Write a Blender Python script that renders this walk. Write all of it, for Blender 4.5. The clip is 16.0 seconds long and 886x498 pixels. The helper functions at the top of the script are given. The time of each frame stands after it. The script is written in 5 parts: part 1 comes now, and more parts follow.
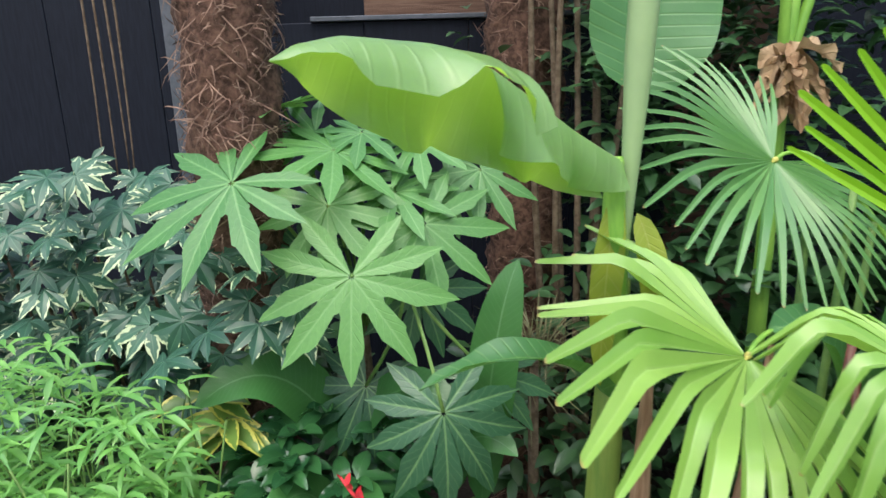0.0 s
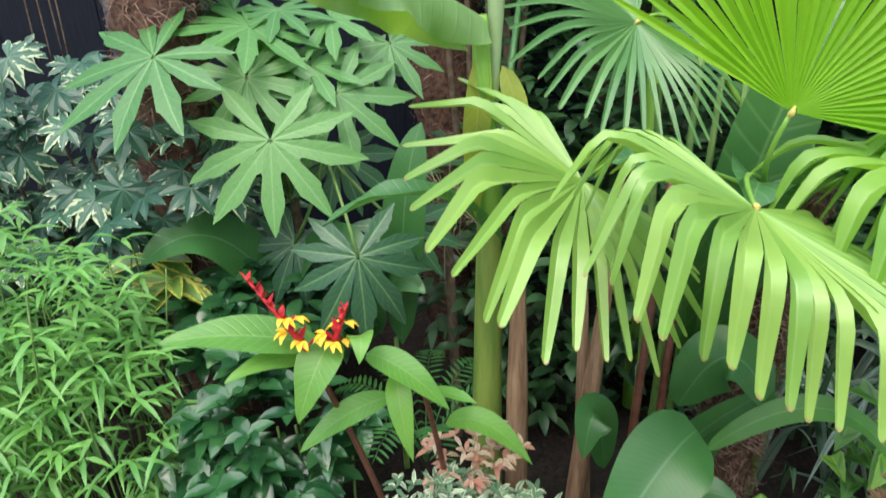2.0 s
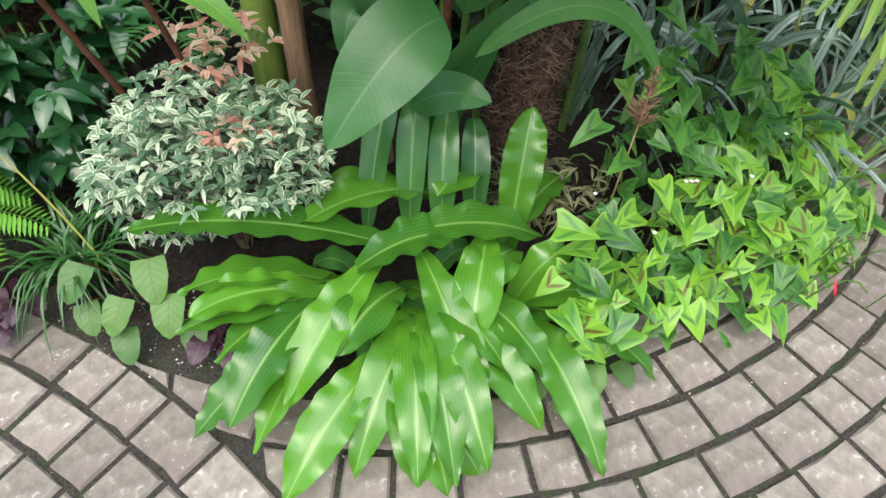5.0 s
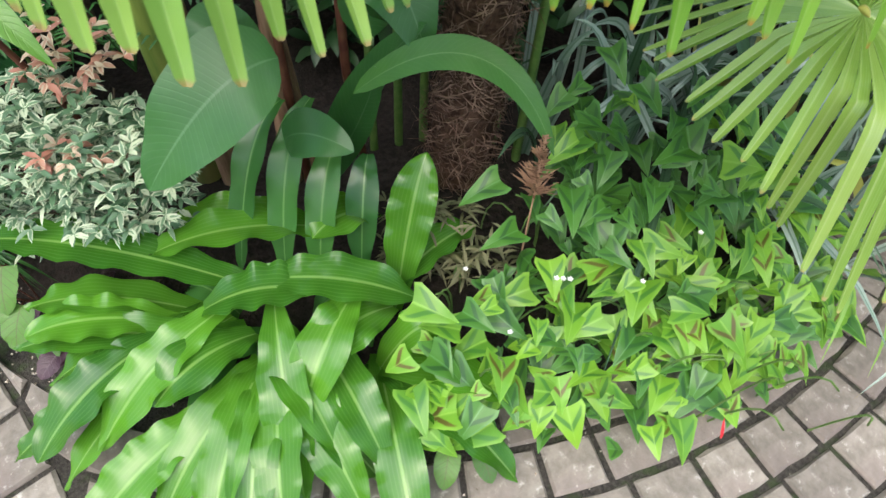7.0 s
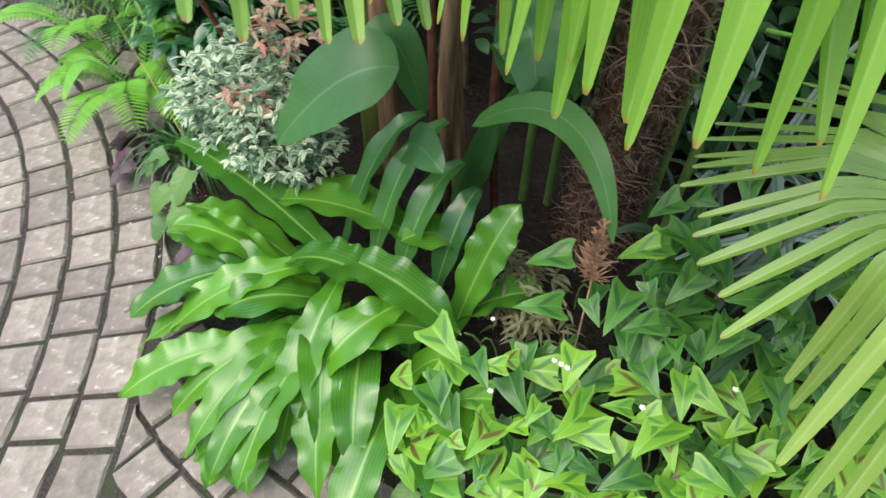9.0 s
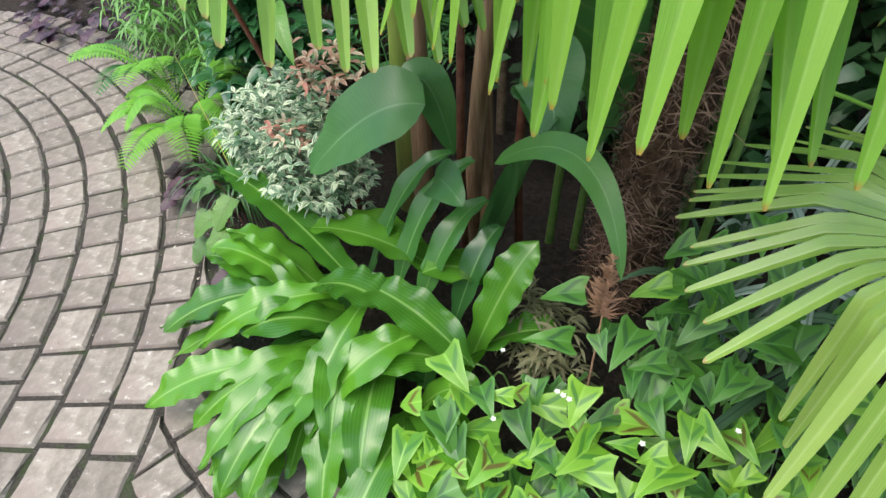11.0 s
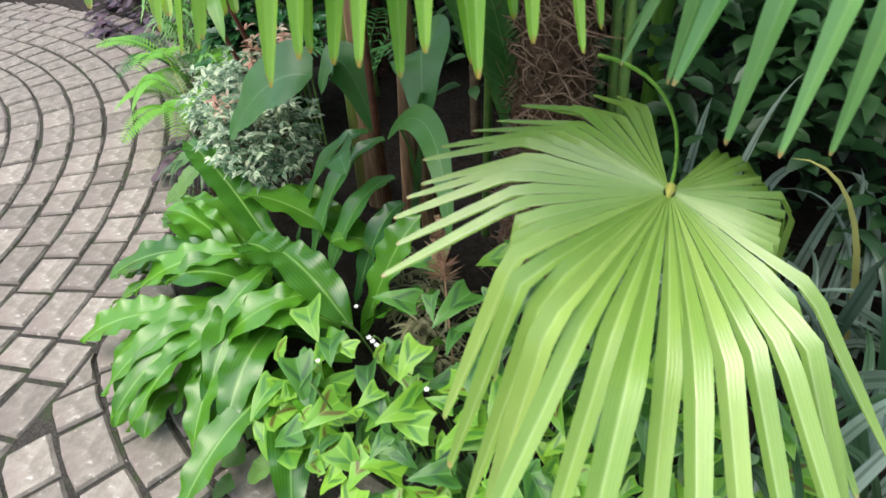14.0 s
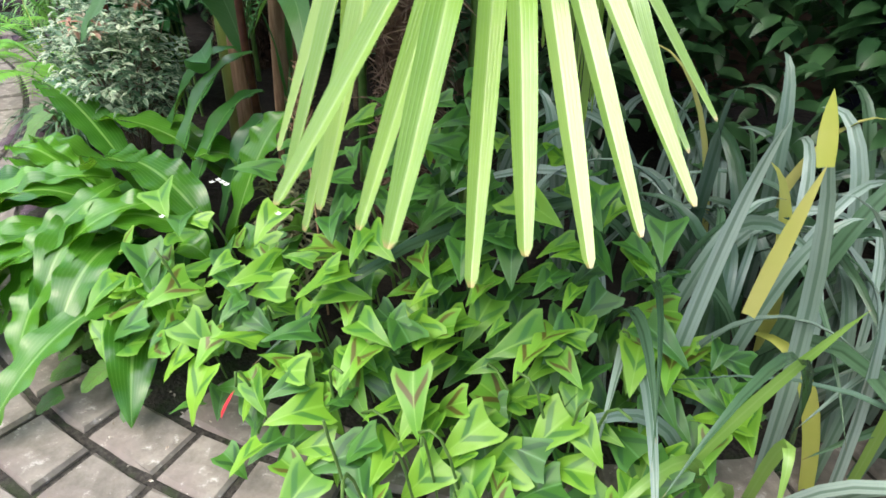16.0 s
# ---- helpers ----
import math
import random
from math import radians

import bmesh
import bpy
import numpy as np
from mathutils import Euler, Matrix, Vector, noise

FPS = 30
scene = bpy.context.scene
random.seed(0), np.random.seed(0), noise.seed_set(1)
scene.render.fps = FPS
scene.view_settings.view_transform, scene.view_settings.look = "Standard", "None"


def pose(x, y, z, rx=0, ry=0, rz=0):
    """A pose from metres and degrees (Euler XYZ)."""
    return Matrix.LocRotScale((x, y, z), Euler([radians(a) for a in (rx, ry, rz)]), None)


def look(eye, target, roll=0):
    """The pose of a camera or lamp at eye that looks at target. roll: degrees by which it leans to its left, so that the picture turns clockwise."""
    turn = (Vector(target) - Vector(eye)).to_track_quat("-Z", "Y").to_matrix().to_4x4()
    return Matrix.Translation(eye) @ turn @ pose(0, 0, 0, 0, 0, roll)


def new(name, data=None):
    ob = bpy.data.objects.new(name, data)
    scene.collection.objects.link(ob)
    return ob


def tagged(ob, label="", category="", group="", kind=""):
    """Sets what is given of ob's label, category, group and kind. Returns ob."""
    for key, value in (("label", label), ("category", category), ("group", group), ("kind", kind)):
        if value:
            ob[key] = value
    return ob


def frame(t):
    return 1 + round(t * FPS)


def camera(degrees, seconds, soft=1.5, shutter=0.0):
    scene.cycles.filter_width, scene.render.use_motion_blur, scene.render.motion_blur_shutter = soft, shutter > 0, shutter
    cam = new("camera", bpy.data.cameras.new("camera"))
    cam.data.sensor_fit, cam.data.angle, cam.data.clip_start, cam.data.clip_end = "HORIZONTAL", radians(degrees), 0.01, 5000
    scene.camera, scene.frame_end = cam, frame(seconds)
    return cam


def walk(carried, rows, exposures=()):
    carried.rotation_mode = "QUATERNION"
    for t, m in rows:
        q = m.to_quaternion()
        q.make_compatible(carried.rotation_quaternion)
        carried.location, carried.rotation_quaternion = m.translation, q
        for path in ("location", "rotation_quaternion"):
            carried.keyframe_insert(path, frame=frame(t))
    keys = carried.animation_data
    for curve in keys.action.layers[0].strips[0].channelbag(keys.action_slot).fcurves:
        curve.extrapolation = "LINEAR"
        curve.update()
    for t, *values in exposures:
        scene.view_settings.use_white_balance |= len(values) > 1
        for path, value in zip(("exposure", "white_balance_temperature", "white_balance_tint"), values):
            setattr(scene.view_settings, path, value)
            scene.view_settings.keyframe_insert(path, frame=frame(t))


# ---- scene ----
# camera and its walk
cam = camera(71.0, 16.0, shutter=0.3)
ROWS = [
    (0, (0.002, 0.284, 1.713), (0.019, 2.22, 1.21), -1.6),
    (0.5, (0.119, 0.171, 1.699), (0.118, 2.101, 1.177), -1.8),
    (1, (0.177, 0.099, 1.684), (0.21, 2.017, 1.119), -1.9),
    (1.5, (0.167, 0.064, 1.668), (0.247, 1.956, 1.024), -2.2),
    (2, (0.159, 0.039, 1.64), (0.249, 1.88, 0.864), -2.7),
    (2.5, (0.259, -0.059, 1.559), (0.359, 1.71, 0.63), -2.3),
    (3, (0.407, -0.195, 1.477), (0.527, 1.464, 0.367), -1.5),
    (3.5, (0.484, -0.243, 1.409), (0.631, 1.299, 0.144), -0.0),
    (4, (0.541, -0.207, 1.383), (0.717, 1.236, 0.01), 1.3),
    (4.2, (0.561, -0.178, 1.366), (0.76, 1.231, -0.04), 2.1),
    (6.3, (0.82, 0.169, 1.37), (0.88, 1.348, -0.245), 1.8),
    (6.5, (0.909, 0.189, 1.37), (0.939, 1.377, -0.238), 1.7),
    (7, (1.076, 0.242, 1.394), (1.002, 1.41, -0.228), 1.1),
    (7.5, (1.213, 0.333, 1.314), (0.971, 1.515, -0.28), 0.1),
    (8, (1.284, 0.408, 1.304), (0.837, 1.568, -0.264), -0.6),
    (8.5, (1.34, 0.386, 1.346), (0.681, 1.501, -0.178), -1.5),
    (9, (1.44, 0.309, 1.372), (0.612, 1.368, -0.11), -1.5),
    (9.2, (1.46, 0.299, 1.381), (0.581, 1.335, -0.087), -1.5),
    (11.3, (1.525, 0.301, 1.368), (0.508, 1.362, 0.011), -2.5),
    (11.5, (1.528, 0.304, 1.369), (0.516, 1.361, 0.006), -2.9),
    (12, (1.577, 0.32, 1.362), (0.583, 1.382, -0.01), -3.0),
    (12.5, (1.63, 0.379, 1.342), (0.616, 1.425, -0.028), -2.9),
    (13, (1.695, 0.47, 1.314), (0.608, 1.473, -0.033), -3.2),
    (13.5, (1.799, 0.501, 1.346), (0.611, 1.454, 0.049), -3.6),
    (14, (1.935, 0.521, 1.3), (0.702, 1.438, 0.02), -3.7),
    (14.5, (2.011, 0.506, 1.219), (0.783, 1.461, -0.038), -2.8),
    (15, (2.085, 0.418, 1.162), (0.886, 1.474, -0.041), -0.9),
    (15.5, (2.127, 0.424, 1.059), (0.96, 1.587, -0.075), 0.5),
    (16, (2.138, 0.43, 0.942), (1.007, 1.675, -0.141), 1.7),
]
walk(cam, [(t, look(eye, aim, roll)) for t, eye, aim, roll in ROWS], exposures=((0.0, 0.9), (13.5, 0.9), (15.0, 1), (16.0, 1.1)))

# world, sun, exposure: bright overcast sky over a shaded garden
world = bpy.data.worlds.new("overcast")
scene.world = world
world.use_nodes = True
wn = world.node_tree
sky = wn.nodes.new("ShaderNodeTexSky")
sky.sky_type, sky.sun_disc = "NISHITA", False
sky.sun_elevation, sky.sun_rotation = radians(58), radians(200)
sky.dust_density, sky.air_density = 4.0, 1.2
wn.links.new(sky.outputs[0], wn.nodes["Background"].inputs[0])
wn.nodes["Background"].inputs[1].default_value = 0.15
sun = new("sun", bpy.data.lights.new("sun", "SUN"))
sun.data.energy, sun.data.angle, sun.data.color = 2.0, radians(70), (0.96, 0.98, 1.0)
sun.matrix_world = look((0, 0, 10), (0.9, 2.6, 0))

rnd = random.Random(7)
UP = Vector((0, 0, 1))
V = Vector


# ---- materials ----
def mat_new(name):
    m = bpy.data.materials.new(name)
    m.use_nodes = True
    nt = m.node_tree
    return m, nt, nt.nodes["Principled BSDF"], nt.nodes["Material Output"]


def node(nt, kind, **ins):
    n = nt.nodes.new("ShaderNode" + kind)
    for k, v in ins.items():
        if k in ("operation", "blend_type", "data_type", "noise_dimensions", "feature", "wave_type"):
            if k == "operation":
                n.operation = v
            elif k == "blend_type":
                n.blend_type = v
            elif k == "data_type":
                n.data_type = v
            elif k == "feature":
                n.feature = v
        else:
            n.inputs[k].default_value = v
    return n


def math_n(nt, op, a, b=None, c=None, clamp=False):
    n = nt.nodes.new("ShaderNodeMath")
    n.operation, n.use_clamp = op, clamp
    for i, s in enumerate((a, b, c)):
        if s is None:
            continue
        if hasattr(s, "links"):
            nt.links.new(s, n.inputs[i])
        else:
            n.inputs[i].default_value = s
    return n.outputs[0]


def mix_n(nt, fac, a, b, blend="MIX"):
    n = nt.nodes.new("ShaderNodeMix")
    n.data_type, n.blend_type = "RGBA", blend
    for i, s in ((0, fac), (6, a), (7, b)):
        if hasattr(s, "links"):
            nt.links.new(s, n.inputs[i])
        elif i == 0:
            n.inputs[0].default_value = s
        else:
            n.inputs[i].default_value = (*s, 1)
    return n.outputs[2]


def ramp_n(nt, x, lo, hi):
    n = nt.nodes.new("ShaderNodeMapRange")
    n.inputs[1].default_value, n.inputs[2].default_value = lo, hi
    n.interpolation_type = "SMOOTHSTEP"
    nt.links.new(x, n.inputs[0])
    return n.outputs[0]


def leaf_mat(name, c1, c2, rough=0.35, trans=0.3, trans_col=None, vein=None, vein_w=0.07, sides=0, slope=1.2,
             margin=None, margin_at=0.6, chevron=None, tip=None, island=False, spots=0.0, bump=0.25, noise_scale=25.0, margin_rand=0.0, vein_k=0.6, side_k=0.3, spec=0.5, lines=0):
    """A leaf: two greens mixed by noise and by the leaf's own random, midrib, side veins, pale margin, dark chevron, dry tip."""
    m, nt, bs, out = mat_new(name)
    uv = nt.nodes.new("ShaderNodeUVMap")
    sep = nt.nodes.new("ShaderNodeSeparateXYZ")
    nt.links.new(uv.outputs[0], sep.inputs[0])
    u, v = sep.outputs[0], sep.outputs[1]
    e = math_n(nt, "MULTIPLY", math_n(nt, "ABSOLUTE", math_n(nt, "SUBTRACT", v, 0.5)), 2.0)
    tc = nt.nodes.new("ShaderNodeTexCoord")
    ns = node(nt, "TexNoise", Scale=noise_scale, Detail=4.0)
    nt.links.new(tc.outputs["Object"], ns.inputs[0])
    if island:
        g = nt.nodes.new("ShaderNodeNewGeometry")
        rn = g.outputs["Random Per Island"]
    else:
        g = nt.nodes.new("ShaderNodeObjectInfo")
        rn = g.outputs["Random"]
    f = math_n(nt, "ADD", math_n(nt, "MULTIPLY", ns.outputs[0], 0.7), math_n(nt, "MULTIPLY", math_n(nt, "SUBTRACT", rn, 0.3), 0.75), clamp=True)
    col = mix_n(nt, f, c1, c2)
    height = ns.outputs[0]
    if margin:
        mz = node(nt, "TexNoise", Scale=noise_scale * 2.2, Detail=3.0)
        nt.links.new(tc.outputs["Object"], mz.inputs[0])
        edge = math_n(nt, "ADD", e, math_n(nt, "MULTIPLY", math_n(nt, "SUBTRACT", mz.outputs[0], 0.5), 1.3))
        if margin_rand:
            edge = math_n(nt, "ADD", edge, math_n(nt, "MULTIPLY", math_n(nt, "SUBTRACT", rn, 0.5), margin_rand))
        col = mix_n(nt, ramp_n(nt, edge, margin_at, margin_at + 0.12), col, margin)
    if sides:
        w = math_n(nt, "FRACT", math_n(nt, "SUBTRACT", math_n(nt, "MULTIPLY", u, float(sides)), math_n(nt, "MULTIPLY", e, slope)))
        w = math_n(nt, "ABSOLUTE", math_n(nt, "SUBTRACT", w, 0.5))
        sv = ramp_n(nt, w, 0.36, 0.5)
        col = mix_n(nt, math_n(nt, "MULTIPLY", sv, side_k), col, vein or c2)
        height = math_n(nt, "SUBTRACT", height, math_n(nt, "MULTIPLY", sv, 0.8))
    if lines:
        ln = math_n(nt, "ABSOLUTE", math_n(nt, "SUBTRACT", math_n(nt, "FRACT", math_n(nt, "MULTIPLY", v, float(lines))), 0.5))
        lf = ramp_n(nt, ln, 0.3, 0.5)
        col = mix_n(nt, math_n(nt, "MULTIPLY", lf, 0.16), col, vein or c2)
        height = math_n(nt, "SUBTRACT", height, math_n(nt, "MULTIPLY", lf, 0.2))
    if chevron:
        q = math_n(nt, "ADD", u, math_n(nt, "MULTIPLY", e, 0.42))
        q = math_n(nt, "ADD", q, math_n(nt, "MULTIPLY", math_n(nt, "SUBTRACT", ns.outputs[0], 0.5), 0.10))
        band = math_n(nt, "MULTIPLY", ramp_n(nt, q, 0.36, 0.42), math_n(nt, "SUBTRACT", 1.0, ramp_n(nt, q, 0.54, 0.60)))
        band = math_n(nt, "MULTIPLY", band, math_n(nt, "SUBTRACT", 1.0, ramp_n(nt, e, 0.72, 0.85)))
        col = mix_n(nt, math_n(nt, "MULTIPLY", band, 0.85), col, chevron)
        col = mix_n(nt, math_n(nt, "MULTIPLY", ramp_n(nt, e, 0.7, 0.95), 0.4), col, vein)
    if vein:
        mr = math_n(nt, "SUBTRACT", 1.0, ramp_n(nt, e, vein_w * 0.4, vein_w))
        col = mix_n(nt, math_n(nt, "MULTIPLY", mr, vein_k), col, vein)
    if tip:
        tn = math_n(nt, "ADD", u, math_n(nt, "MULTIPLY", math_n(nt, "SUBTRACT", ns.outputs[0], 0.5), 0.03))
        col = mix_n(nt, ramp_n(nt, tn, 0.985, 0.998), col, tip)
    if spots:
        vz = node(nt, "TexNoise", Scale=9.0, Detail=5.0)
        nt.links.new(tc.outputs["Object"], vz.inputs[0])
        col = mix_n(nt, math_n(nt, "MULTIPLY", ramp_n(nt, vz.outputs[0], 0.66, 0.74), spots), col, (0.16, 0.10, 0.04))
    nt.links.new(col, bs.inputs["Base Color"])
    bs.inputs["Roughness"].default_value = rough
    bs.inputs["Specular IOR Level"].default_value = spec
    bp = nt.nodes.new("ShaderNodeBump")
    bp.inputs["Strength"].default_value, bp.inputs["Distance"].default_value = bump, 0.004
    nt.links.new(height, bp.inputs["Height"])
    nt.links.new(bp.outputs[0], bs.inputs["Normal"])
    if trans:
        tr = nt.nodes.new("ShaderNodeBsdfTranslucent")
        tcol = mix_n(nt, 0.75, col, trans_col) if trans_col else col
        nt.links.new(tcol, tr.inputs[0])
        ms = nt.nodes.new("ShaderNodeMixShader")
        ms.inputs[0].default_value = trans
        nt.links.new(bs.outputs[0], ms.inputs[1])
        nt.links.new(tr.outputs[0], ms.inputs[2])
        nt.links.new(ms.outputs[0], out.inputs[0])
    return m


def rough_mat(name, c1, c2, scale=20.0, rough=0.9, bump=0.5, stretch=(1, 1, 1), c3=None, rand=0.0, dist=0.01, island=False, spec=0.3, speck=None):
    """Soil, stone, bark, wood: noise at two scales, with relief."""
    m, nt, bs, out = mat_new(name)
    tc = nt.nodes.new("ShaderNodeTexCoord")
    mp = nt.nodes.new("ShaderNodeMapping")
    mp.inputs["Scale"].default_value = stretch
    nt.links.new(tc.outputs["Object"], mp.inputs[0])
    a = node(nt, "TexNoise", Scale=scale, Detail=8.0, Roughness=0.65)
    b = node(nt, "TexNoise", Scale=scale * 0.16, Detail=3.0)
    for n in (a, b):
        nt.links.new(mp.outputs[0], n.inputs[0])
    col = mix_n(nt, ramp_n(nt, a.outputs[0], 0.32, 0.68), c1, c2)
    if c3:
        col = mix_n(nt, math_n(nt, "MULTIPLY", ramp_n(nt, b.outputs[0], 0.5, 0.66), 0.7), col, c3)
    if speck:
        vz = node(nt, "TexNoise", Scale=speck[1], Detail=6.0, Roughness=0.7)
        nt.links.new(mp.outputs[0], vz.inputs[0])
        col = mix_n(nt, math_n(nt, "MULTIPLY", ramp_n(nt, vz.outputs[0], 0.57, 0.68), speck[2]), col, speck[0])
    if rand:
        g = nt.nodes.new("ShaderNodeNewGeometry" if island else "ShaderNodeObjectInfo")
        hv = nt.nodes.new("ShaderNodeHueSaturation")
        nt.links.new(col, hv.inputs["Color"])
        nt.links.new(math_n(nt, "ADD", math_n(nt, "MULTIPLY", g.outputs["Random Per Island" if island else "Random"], rand), 1.0 - rand / 2), hv.inputs["Value"])
        col = hv.outputs[0]
    nt.links.new(col, bs.inputs["Base Color"])
    bs.inputs["Roughness"].default_value = rough
    bs.inputs["Specular IOR Level"].default_value = spec
    bp = nt.nodes.new("ShaderNodeBump")
    bp.inputs["Strength"].default_value, bp.inputs["Distance"].default_value = bump, dist
    nt.links.new(a.outputs[0], bp.inputs["Height"])
    nt.links.new(bp.outputs[0], bs.inputs["Normal"])
    return m


